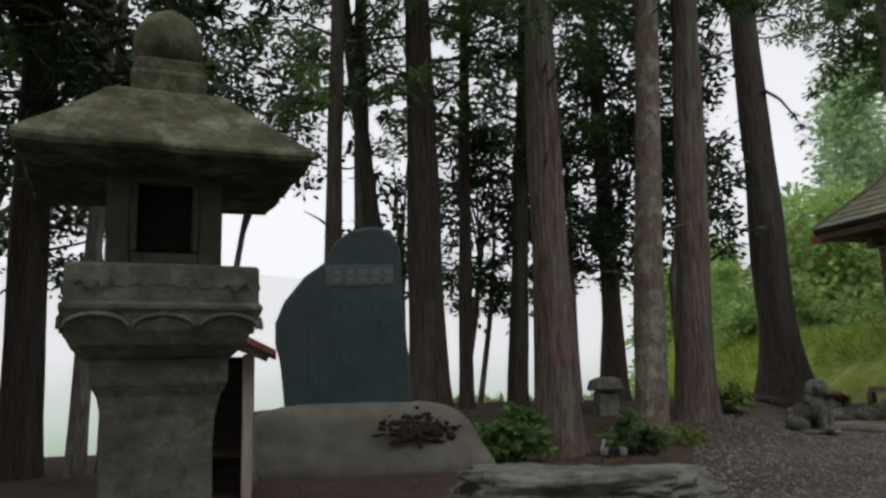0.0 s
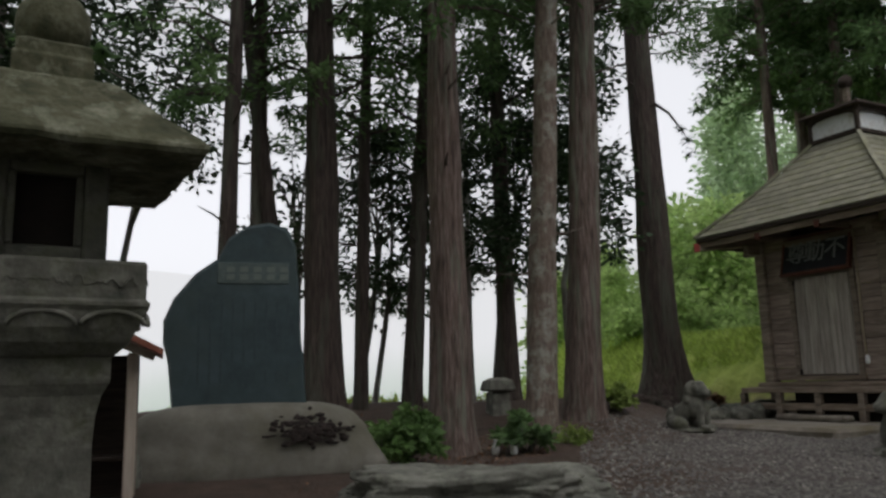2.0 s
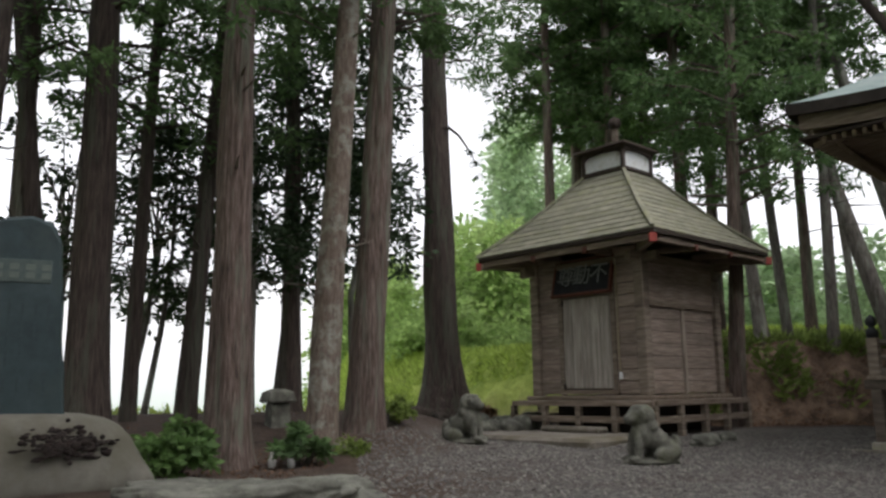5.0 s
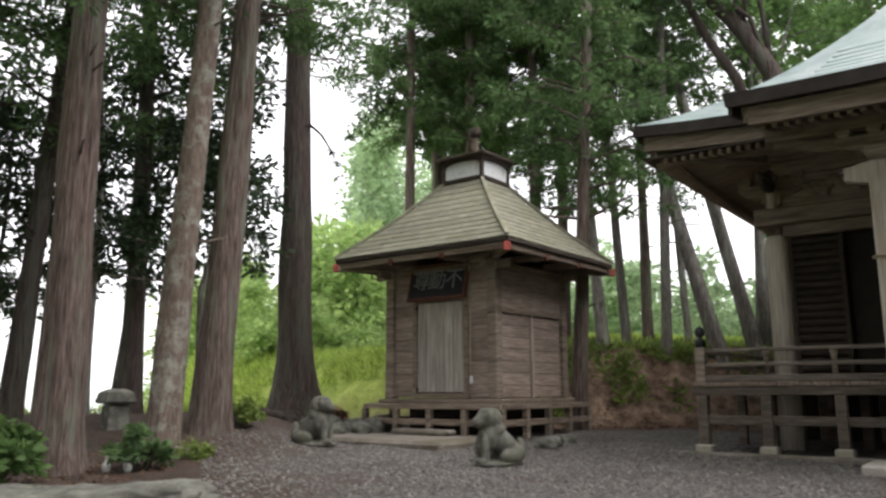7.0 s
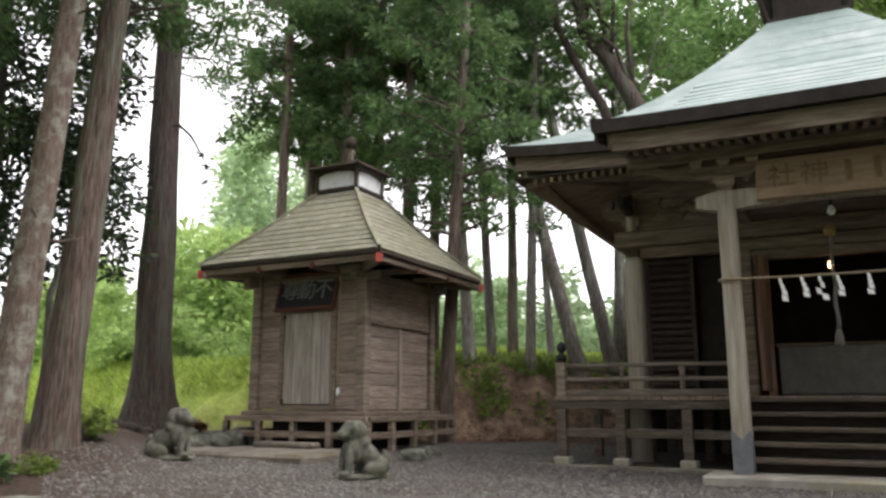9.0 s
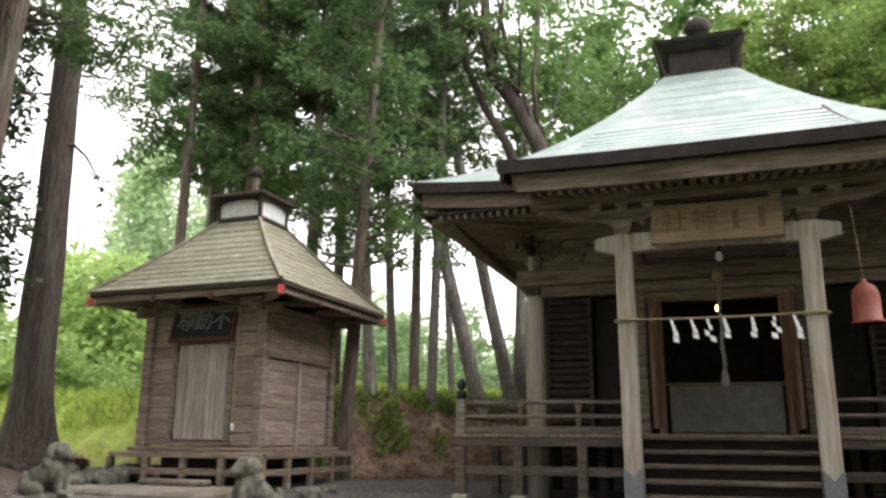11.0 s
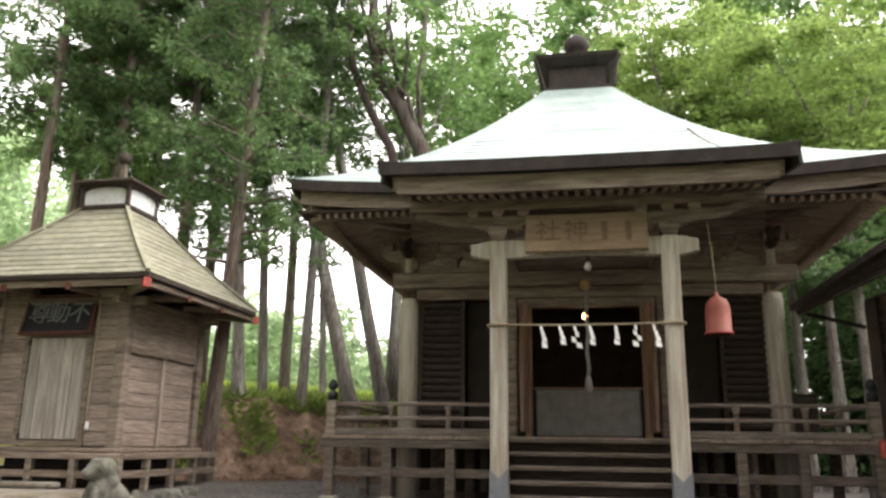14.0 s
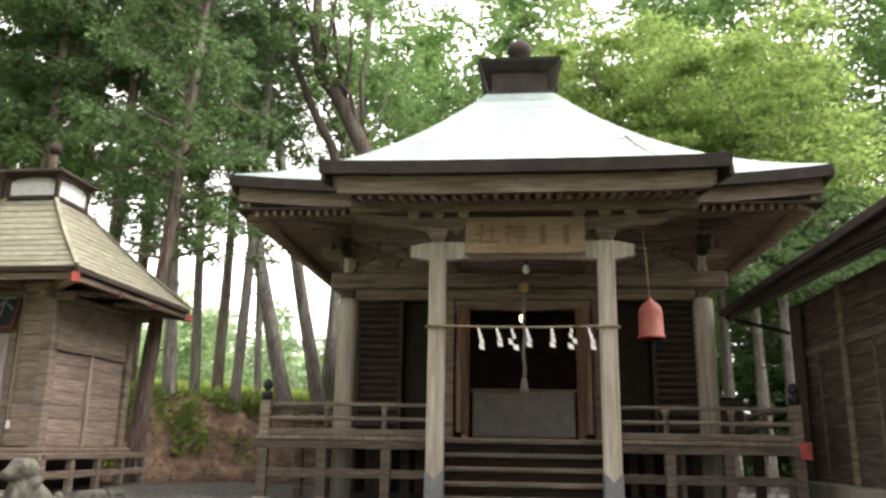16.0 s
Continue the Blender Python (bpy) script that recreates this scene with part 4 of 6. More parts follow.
turned("body", bell, RED_BELL, [(0.12, 0.0), (0.155, 0.0), (0.16, 0.03), (0.145, 0.045), (0.142, 0.3), (0.125, 0.38), (0.07, 0.44), (0.03, 0.46), (0.02, 0.5)], n=24)
turned("rim", bell, RED, [(0.158, 0.0), (0.166, 0.008), (0.166, 0.02), (0.158, 0.03)], n=24, label="darker worn rim")
bm = bmesh.new()
tube_mesh(bm, [(0, 0, 0.48), (-0.02, 0, 0.9), (-0.06, 0, 1.5)], [0.008] * 3, 6)
part("cord", bm, ROPE, bell)
for x, y, z, on in ((0.06, 9.6, 2.98, False), (0.01, 12.7, 2.86, True)):
    lamp = thing("light_bulb", HALL @ pose(x, y, z), "small glowing warm bulb" if on else "small unlit bulb in a socket under the porch beam", "lamp")
    turned("globe", lamp, LAMP if on else PLASTER, [(0.012, -0.06), (0.035, -0.045), (0.045, -0.01), (0.03, 0.03), (0.02, 0.05)], n=14)
    turned("socket", lamp, DARKWOOD, [(0.026, 0.05), (0.026, 0.1), (0.01, 0.12), (0.006, 0.4 if on else 0.13)], n=10)
pl_data = bpy.data.lights.new("bulb_light", "POINT")
pl_data.energy, pl_data.color, pl_data.shadow_soft_size = 3.0, (1.0, 0.6, 0.3), 0.05
new("bulb_light", pl_data).matrix_world = HALL @ pose(0.01, 12.55, 2.8)
chest = thing("offering_chest", HALL, "pale cloth-covered offering chest in the doorway", "chest")
box("chest_body", chest, CLOTH, -0.76, 0.8, 12.3, 12.75, DECK + 0.03, 1.66, 0.02)
box("chest_lid", chest, WOODX, -0.79, 0.83, 12.27, 12.78, 1.66, 1.7)

# ---- storehouse beside the main hall ----
store = thing("storehouse", HALL, "dark weathered plank storehouse with low projecting eave", "building")
SX, SY0, SY1 = 4.2, 2.0, 12.65
box("sill", store, CONCRETE, SX - 0.25, SX + 3.0, SY0, SY1 + 0.1, -0.05, 0.42)
for i in range(13):
    z = 0.43 + i * 0.2
    box("wall_board", store, STOREBOARD, SX, SX + 0.04, SY0, SY1, z, z + 0.193)
    box("end_board", store, DARKWOOD, SX + 0.04, SX + 3.0, SY1 - 0.04, SY1, z, z + 0.193)
    box("end_board", store, DARKWOOD, SX + 0.04, SX + 3.0, SY0, SY0 + 0.04, z, z + 0.193)
y = SY1
while y > SY0:
    box("wall_post", store, WOOD, SX - 0.05, SX + 0.02, y - 0.09, y, 0.43, 3.05)
    box("batten", store, WOOD, SX - 0.02, SX - 0.001, y - 0.95, y - 0.9, 0.43, 2.2)
    y -= 1.82
box("girt", store, WOODY, SX - 0.04, SX - 0.002, SY0, SY1, 2.2, 2.3)
box("corner_panel", store, DARKWOOD, SX - 0.07, SX - 0.052, SY1 - 0.5, SY1 - 0.02, 0.43, 3.0)
for k in range(9):
    y = SY1 + 0.36 - k * 1.3
    beam("eave_rafter", store, DARKWOOD, (SX - 0.85, y, 2.94), (SX + 1.4, y, 4.0), 0.07, 0.09)
bm = bmesh.new()
v = [bm.verts.new(c) for c in ((SX - 0.9, SY0 - 0.5, 3.0), (SX - 0.9, SY1 + 0.45, 3.0), (SX + 1.6, SY1 + 0.45, 4.18), (SX + 1.6, SY0 - 0.5, 4.18))]
bm.faces.new(v)
ob = part("roof", bm, DARKWOOD, store, "dark roof boarding")
sm = ob.modifiers.new("thickness", "SOLIDIFY")
sm.thickness, sm.offset = 0.1, 1
bm = bmesh.new()
v = [bm.verts.new(c) for c in ((SX + 1.6, SY0 - 0.5, 4.18), (SX + 1.6, SY1 + 0.45, 4.18), (SX + 4.1, SY1 + 0.45, 3.0), (SX + 4.1, SY0 - 0.5, 3.0))]
bm.faces.new(v)
ob = part("roof", bm, DARKWOOD, store)
sm = ob.modifiers.new("thickness", "SOLIDIFY")
sm.thickness, sm.offset = 0.1, 1
box("gutter", store, COPPER_DARK, SX - 1.0, SX - 0.9, SY0 - 0.5, SY1 + 0.48, 2.95, 3.05)
beam("downpipe", store, COPPER_DARK, (SX - 0.93, SY1 + 0.4, 2.93), (SX - 0.05, SY1 + 0.05, 2.62), 0.06, 0.06)
box("fascia", store, DARKWOOD, SX - 0.89, SX - 0.85, SY0 - 0.5, SY1 + 0.45, 2.86, 3.0)

# ---- small square shrine: x along its front, y into it ----
SMALL = None
_az, _d, _phi, W = radians(37.26), 13.02, radians(-19.21), 2.21
_c = Vector((math.sin(_az) * _d, math.cos(_az) * _d, 0))
_e1 = Vector((math.sin(_phi), math.cos(_phi), 0))
_o = _c + _e1 * W
SMALL = pose(_o.x, _o.y, 0, 0, 0, -(90 + math.degrees(_phi)))
G0 = 0.11


def small_roof(p):
    o = 0.76
    z0, z1, t = 3.2, 4.66, 0.43
    c = W / 2
    half0 = c + o
    rows = 12
    place0 = Matrix.Translation((c, c, 0))
    for side in range(4):
        place = place0 @ pose(0, 0, 0, 0, 0, 90 * side)
        rng = random.Random(side)
        for j in range(rows):
            k0, k1 = j / rows, (j + 1.25) / rows

            def at(k):
                k = min(k, 1.0)
                return half0 + (t - half0) * k, z0 + (z1 - z0) * (0.8 * k + 0.2 * k * k)
            h0, za = at(k0)
            h1, zb = at(k1)
            x = -h0
            while x < h0 - 0.02:
                w = rng.uniform(0.5, 0.95)
                xa, xb = x, min(x + w, h0)
                if h0 - xb < 0.25:
                    xb = h0
                s = h1 / h0
                lift = rng.uniform(0.0, 0.008)
                bm = bmesh.new()
                g = 0.003
                q = [(max(min(v_, lim), -lim), y_, z_) for v_, lim, y_, z_ in ((xa + g, h0, -h0, za + 0.022 + lift), (xb - g, h0, -h0, za + 0.022 + lift), (xb - g, h1, -h1, zb + 0.002), (xa + g, h1, -h1, zb + 0.002))]
                if q[2][0] - q[3][0] < 0.01:
                    q = q[:3] if q[2][0] > 0 else [q[0], q[1], q[3]]
                top = [bm.verts.new(v_) for v_ in q]
                low = [bm.verts.new((v_[0], v_[1], v_[2] - 0.022)) for v_ in q]
                bm.faces.new(top)
                bm.faces.new(low[::-1])
                for i in range(len(q)):
                    bm.faces.new((low[i], low[(i + 1) % len(q)], top[(i + 1) % len(q)], top[i]))
                ob = part("shingle", bm, SHINGLE, p)
                ob.matrix_local = place
                x = xb
        # hip cover, eave boards
        pts = [place @ Vector((-at(k)[0], -at(k)[0], at(k)[1] + 0.035)) for k in (0, 0.5, 1)]
        for a, b in zip(pts, pts[1:]):
            beam("hip_cover", p, SHINGLE, a, b, 0.07, 0.04)
        e = half0 - 0.03
        beam("eave_edge", p, DARKWOOD, place @ Vector((-e, -e, z0 - 0.035)), place @ Vector((e, -e, z0 - 0.035)), 0.05, 0.06)
        e = half0 - 0.08
        beam("eave_board", p, WOODX, place @ Vector((-e, -e, z0 - 0.12)), place @ Vector((e, -e, z0 - 0.12)), 0.05, 0.1)
        bm = bmesh.new()
        i_ = c + 0.05
        v = [bm.verts.new(v_) for v_ in ((-e, -e, z0 - 0.1), (e, -e, z0 - 0.1), (i_, -i_, z0 + 0.02), (-i_, -i_, z0 + 0.02))]
        bm.faces.new(v)
        ob = part("soffit", bm, WOODX, p)
        ob.matrix_local = place
        sm = ob.modifiers.new("thickness", "SOLIDIFY")
        sm.thickness = 0.02
        beam("hip_beam", p, WOOD, place @ Vector((-c, -c, z0 - 0.12)), place @ Vector((-half0 + 0.03, -half0 + 0.03, z0 - 0.15)), 0.1, 0.13)
        tip = beam("painted_beam_end", p, RED, place @ Vector((-half0 + 0.06, -half0 + 0.06, z0 - 0.15)), place @ Vector((-half0 - 0.01, -half0 - 0.01, z0 - 0.15)), 0.11, 0.14, label="faded red painted beam end")
        for x in (-0.55, 0.55):
            beam("outrigger", p, WOOD, place @ Vector((x, -c, z0 - 0.13)), place @ Vector((x, -half0 + 0.1, z0 - 0.16)), 0.09, 0.1)
            beam("painted_beam_end", p, OLD_RED, place @ Vector((x, -half0 + 0.1, z0 - 0.16)), place @ Vector((x, -half0 + 0.04, z0 - 0.16)), 0.092, 0.102)
        beam("wall_plate", p, WOODX, place @ Vector((-c - 0.35, -c - 0.005, z0 - 0.28)), place @ Vector((c + 0.35, -c - 0.005, z0 - 0.28)), 0.1, 0.14)
        # white cap box panel with its frame
        a = 0.43
        beam("cap_sill", p, DARKWOOD, place @ Vector((-a - 0.04, -a, 4.7)), place @ Vector((a + 0.04, -a, 4.7)), 0.07, 0.07)
        panel = beam("cap_panel", p, PLASTER, place @ Vector((-a, -a + 0.03, 4.9)), place @ Vector((a, -a + 0.03, 4.9)), 0.03, 0.34, label="white plaster panel")
        beam("cap_post", p, DARKWOOD, place @ Vector((-a, -a, 4.68)), place @ Vector((-a, -a, 5.1)), 0.07, 0.07)
        bm = bmesh.new()
        prof = [(-0.5, 5.12), (-0.5, 5.06), (-0.4, 4.98), (-0.28, 5.03), (0, 5.05), (0.28, 5.03), (0.4, 4.98), (0.5, 5.06), (0.5, 5.12), (0, 5.1)]
        f_ = bm.faces.new([bm.verts.new((x_, -a - 0.04, z_)) for x_, z_ in prof])
        ob = part("cap_valance", bm, DARKWOOD, p)
        ob.matrix_local = place
        sm = ob.modifiers.new("thickness", "SOLIDIFY")
        sm.thickness = 0.04
    turned("cap_lid", p, DARKWOOD, [(0.72, 5.1), (0.8, 5.12), (0.78, 5.16), (0.2, 5.3), (0.1, 5.32)], (c, c, 0), sides=4)
    turned("finial_post", p, WOOD, [(0.065, 5.28), (0.06, 5.62)], (c, c, 0), sides=4, label="grey-brown finial post")
    turned("finial_ball", p, DARKWOOD, [(0.03, 5.6), (0.1, 5.64), (0.12, 5.71), (0.1, 5.79), (0.03, 5.84)], (c, c, 0), 14, label="dark finial ball")


def small_shrine():
    p = thing("small_shrine", SMALL, "small square weathered plank shrine with mossy shingle roof", "shrine")
    small_roof(p)
    zs = 0.725
    for x, y in ((0, 0), (W, 0), (0, W), (W, W)):
        box("corner_post", p, WOOD, x - 0.09, x + 0.09, y - 0.09, y + 0.09, zs, 3.05, 0.012)
    # plank walls: right side and front beside the door, rear and left plain
    for i in range(7):
        z = zs + 0.02 + i * 0.2
        box("plank", p, PLANK, W - 0.03, W + 0.02, 0.065, W / 2 - 0.04, z, z + 0.194)
        box("plank", p, PLANK, W - 0.03, W + 0.02, W / 2 + 0.04, W - 0.065, z, z + 0.194)
    for i in range(12):
        z = zs + 0.02 + i * 0.2
        for x0, x1 in ((0.065, 0.6), (1.62, W - 0.065)):
            box("plank", p, PLANK, x0, x1, -0.02, 0.03, z, z + 0.194)
        box("plank", p, PLANK, 0.065, W - 0.065, W - 0.03, W + 0.02, z, z + 0.194)
        box("plank", p, PLANK, -0.02, 0.03, 0.065, W - 0.065, z, z + 0.194)
    box("mid_post", p, PALEWOOD, W - 0.04, W + 0.055, W / 2 - 0.045, W / 2 + 0.045, zs, 2.2)
    box("wall_rail", p, WOODY, W - 0.04, W + 0.06, 0.065, W - 0.065, 2.14, 2.22)
    box("upper_panel", p, PLANK, W - 0.03, W + 0.05, 0.066, W - 0.066, 2.223, 3.0, label="single wide upper panel")
    box("upper_panel", p, PLANK, 0.6, 1.62, -0.02, 0.02, 2.4, 3.0)
    # door
    for x in (0.56, 1.66):
        box("door_post", p, WOOD, x - 0.05, x + 0.04, -0.05, 0.03, zs, 3.0)
    box("door_head", p, WOODX, 0.6, 1.62, -0.045, 0.03, 2.37, 2.43)
    door = box("door", p, PLANKV, 0.62, 1.6, -0.026, -0.006, 0.83, 2.36, label="pale vertical-board door")
    for i in range(5):
        x0 = 0.625 + i * 0.195
        box("door_board", door, PLANKV, x0 - 1.11, x0 + 0.189 - 1.11, -0.035, -0.011, -0.76, 0.765, 0.006)
    for z in (-0.72, 0.7):
        box("hinge", door, COPPER_DARK, -0.52, -0.47, -0.045, -0.03, z - 0.04, z + 0.04)
    box("threshold", p, WOODX, 0.5, 1.72, -0.06, 0.03, 0.745, 0.815)
    # sill board and open verandah base
    box("sill_board", p, WOODX, -0.17, W + 0.17, -0.17, W + 0.17, 0.655, 0.722, 0.012)
    lo, hi = -0.33, W + 0.33
    zt = 0.65
    for a, b in (((lo, lo), (hi, lo)), ((hi, lo), (hi, hi)), ((lo, lo), (lo, hi))):
        beam("base_rail", p, WOODX, (*a, zt - 0.05), (*b, zt - 0.05), 0.12, 0.08)
        beam("base_rail", p, WOODX, (*a, 0.35), (*b, 0.35), 0.06, 0.1)
        for k in range(4):
            x, y = a[0] + (b[0] - a[0]) * k / 4, a[1] + (b[1] - a[1]) * k / 4
            box("base_post", p, WOOD, x - 0.05, x + 0.05, y - 0.05, y + 0.05, G0 - 0.05, zt - 0.09)
    box("base_post", p, WOOD, hi - 0.05, hi + 0.05, hi - 0.05, hi + 0.05, G0 - 0.05, zt - 0.09)
    box("base_floor", p, WOODX, lo + 0.06, hi - 0.06, lo + 0.06, hi - 0.06, zt - 0.02, zt)
    # added dark block that paints the shade within the open base
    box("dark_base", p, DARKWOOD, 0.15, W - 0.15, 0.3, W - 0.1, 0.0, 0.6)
    # rope and pipe on the front
    bm = bmesh.new()
    tube_mesh(bm, [(1.78, -0.08, 2.95), (1.79, -0.09, 2.2), (1.77, -0.08, 1.5), (1.79, -0.08, 1.05)], [0.014] * 4, 6)
    part("bell_cord", bm, ROPE, p, "thin hanging bell cord")
    turned("cord_end", p, PLASTER, [(0.02, 0.97), (0.035, 1.0), (0.03, 1.07), (0.015, 1.1)], (1.79, -0.08, 0), 10)
    return p


small_shrine()
name_board(SMALL @ pose(1.1, -0.15, 2.42), 1.2, 0.62, [(-0.28, "\u5c0a"), (0.0, "\u52d5"), (0.3, "\u4e0d")], BLACK, GREY_INK, OLD_RED, "black name board with worn pale characters and red frame", -15)
plat = thing("shrine_platform", SMALL, "low worn concrete platform before the small shrine", "platform", kind="structure")
box("platform_slab", plat, WORN_SLAB, -0.7, 2.5, -1.85, -0.2, -0.1, 0.15, 0.05)
box("worn_step", plat, WORN_SLAB, 0.5, 1.7, -0.62, -0.36, 0.15, 0.24, 0.03)

# red tin and dark box on the hall's deck
tin = turned("red_tin", None, RED, [(0.07, 0), (0.075, 0.02), (0.075, 0.2), (0.05, 0.22)], n=14)
tin.matrix_basis = HALL @ pose(3.56, 10.68, 0.74)
tagged(tin, "red painted tin fixed to the deck corner", "tin")
crate = thing("wooden_box", HALL @ pose(3.05, 12.3, DECK), "dark wooden box standing on the deck", "box")
box("carcass", crate, DARKWOOD, -0.17, 0.17, -0.14, 0.14, 0, 0.62, 0.012)
box("lid", crate, DARKWOOD, -0.19, 0.19, -0.16, 0.16, 0.62, 0.65, 0.008)

# ---- stone things ----


def rough_block(name, mat, size, seed, parent=None, sub=4, power=3.5, amount=0.08, flat_bottom=True, label="", taper=0.0):
    """A boulder: a rounded block broken up by noise."""
    bm = bmesh.new()
    bmesh.ops.create_icosphere(bm, subdivisions=sub, radius=1)
    for v in bm.verts:
        c = v.co
        k = (abs(c.x) ** power + abs(c.y) ** power + abs(c.z) ** power) ** (-1 / power)
        c = c * k
        d = 1 + amount * (noise.noise(c * 1.3 + Vector((seed, 0, 0))) * 1.4 + 0.5 * noise.noise(c * 4 + Vector((0, seed, 0))) + 0.3 * noise.noise(c * 10 + Vector((seed, seed, 0))))
        w = 1 - taper * (c.z + 1) / 2
        v.co = Vector((c.x * size[0] * w, c.y * size[1] * w, c.z * size[2])) * d
        if flat_bottom and v.co.z < -size[2] * 0.8:
            v.co.z = -size[2] * 0.8
    return part(name, bm, mat, parent, label, True)


def stone_lantern():
    x, y = at_az(-19.6, 3.98)
    t = thing("stone_lantern", pose(x, y, 0, 0, 0, 22.4), "large old stone lantern with mossy spreading roof", "stone lantern")
    q = 45
    turned("foot", t, STONE, [(0.62, -0.05), (0.62, 0.1), (0.5, 0.16), (0.42, 0.17)], sides=4)
    # flared shaft
    prof = [(0.31, 0.16), (0.31, 0.4), (0.305, 0.62), (0.315, 0.74), (0.34, 0.83), (0.375, 0.88), (0.38, 0.9), (0.38, 0.99)]
    turned("shaft", t, STONE, [(r * 1.06, z) for r, z in prof], sides=4, label="square flared stone shaft")
    # lotus-petal bowl and square table above
    bm = bmesh.new()
    rings = []
    n = 64
    for w, z in ((0.25, 0.97), (0.32, 1.0), (0.37, 1.05), (0.4, 1.11), (0.41, 1.18), (0.425, 1.2), (0.425, 1.215), (0.41, 1.23), (0.41, 1.38), (0.4, 1.395), (0.24, 1.4)):
        ring = []
        for i in range(n):
            a = 2 * math.pi * i / n
            c, s = math.cos(a), math.sin(a)
            k = 1 / max(abs(c), abs(s)) ** (0.92 if z > 1.12 else 0.75)
            lobes = 0.018 * math.sin(a * 12 + 1.57) ** 2 if 1.02 < z < 1.19 else 0
            r = w * k * (1 + lobes)
            ring.append(bm.verts.new((r * c, r * s, z)))
        rings.append(ring)
    for a, b in zip(rings, rings[1:]):
        for i in range(n):
            bm.faces.new((a[i], a[(i + 1) % n], b[(i + 1) % n], b[i]))
    bm.faces.new(rings[0][::-1])
    bm.faces.new(rings[-1])
    part("table", bm, STONE, t, "stone table with lotus petals carved below")
    # raised petal outlines and worn relief on the table's faces
    for side in range(4):
        m = pose(0, 0, 0, 0, 0, 90 * side)
        bm = bmesh.new()
        for i in range(3):
            cx = -0.27 + i * 0.27
            pts = [m @ Vector((cx + 0.125 * math.cos(a), -0.4 - 0.01, 1.115 + 0.06 * math.sin(a))) for a in np.linspace(0, math.pi, 11)]
            tube_mesh(bm, [tuple(p) for p in pts], [0.011] * 11, 6)
        part("petal", bm, STONE, t)
        bm = bmesh.new()
        pts = [m @ Vector((-0.36 + 0.72 * s, -0.409, 1.3 + 0.05 * noise.noise(Vector((s * 17, side * 3, 0))) + 0.045 * noise.noise(Vector((s * 43, side * 5, 2))))) for s in np.linspace(0, 1, 120)]
        tube_mesh(bm, [tuple(p) for p in pts], [0.004] * 120, 5)
        part("relief", bm, STONE, t, "worn carved scroll relief")
    # fire box with four openings
    a = 0.2
    for i in (-1, 1):
        for j in (-1, 1):
            box("fire_box_post", t, STONE, i * a - 0.05, i * a + 0.05, j * a - 0.05, j * a + 0.05, 1.4, 1.86, 0.012)
    for side in range(4):
        m = pose(0, 0, 0, 0, 0, 90 * side)
        for z0, z1 in ((1.4, 1.47), (1.79, 1.86)):
            b = box("fire_box_rail", t, STONE, -a + 0.05, a - 0.05, -a - 0.035, -a + 0.04, z0, z1)
            b.matrix_basis = m @ b.matrix_basis
        for i in (-1, 1):
            b = box("window_frame", t, STONE, i * 0.135 - 0.016, i * 0.135 + 0.016, -a - 0.045, -a + 0.03, 1.471, 1.789)
            b.matrix_basis = m @ b.matrix_basis
    # dark block painted as the shade behind the fire box windows
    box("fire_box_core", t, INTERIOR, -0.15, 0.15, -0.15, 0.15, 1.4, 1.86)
    # roof: square with hipped corners, thick, upturned
    bm = bmesh.new()
    n = 16

    def ring(half, z, lift, pull=0.0):
        out = []
        for side in range(4):
            m = pose(0, 0, 0, 0, 0, 90 * side)
            for i in range(n):
                u = -1 + 2 * i / n
                rough = 0.012 * noise.noise(Vector((u * 4 + side * 7, z * 5, half * 3)))
                w = half - pull * (1 - u * u) * 0.03
                out.append(bm.verts.new(m @ Vector((u * w, -w + rough, z + lift * abs(u) ** 2.5 + rough))))
        return out
    rings = [ring(0.24, 1.835, 0), ring(0.5, 1.835, 0), ring(0.592, 1.842, 0.006), ring(0.605, 1.862, 0.012), ring(0.603, 1.878, 0.014), ring(0.56, 1.925, 0.008), ring(0.45, 2.03, 0.0), ring(0.34, 2.14, 0), ring(0.27, 2.215, 0), ring(0.23, 2.24, 0)]
    for a_, b_ in zip(rings, rings[1:]):
        for i in range(4 * n):
            bm.faces.new((a_[i], a_[(i + 1) % (4 * n)], b_[(i + 1) % (4 * n)], b_[i]))
    bm.faces.new(rings[0][::-1])
    bm.faces.new(rings[-1])
    bmesh.ops.recalc_face_normals(bm, faces=bm.faces)
    part("roof", bm, STONE_MOSS, t, "lichen-covered stone roof with upturned corners")
    turned("neck", t, STONE_MOSS, [(0.2, 2.22), (0.24, 2.24), (0.243, 2.35), (0.225, 2.37), (0.225, 2.42), (0.16, 2.45)], sides=4)
    turned("jewel", t, STONE_MOSS, [(0.1, 2.42), (0.135, 2.45), (0.162, 2.51), (0.167, 2.56), (0.155, 2.63), (0.115, 2.69), (0.05, 2.73), (0.01, 2.735)], n=28, label="round stone jewel")
    return t


stone_lantern()


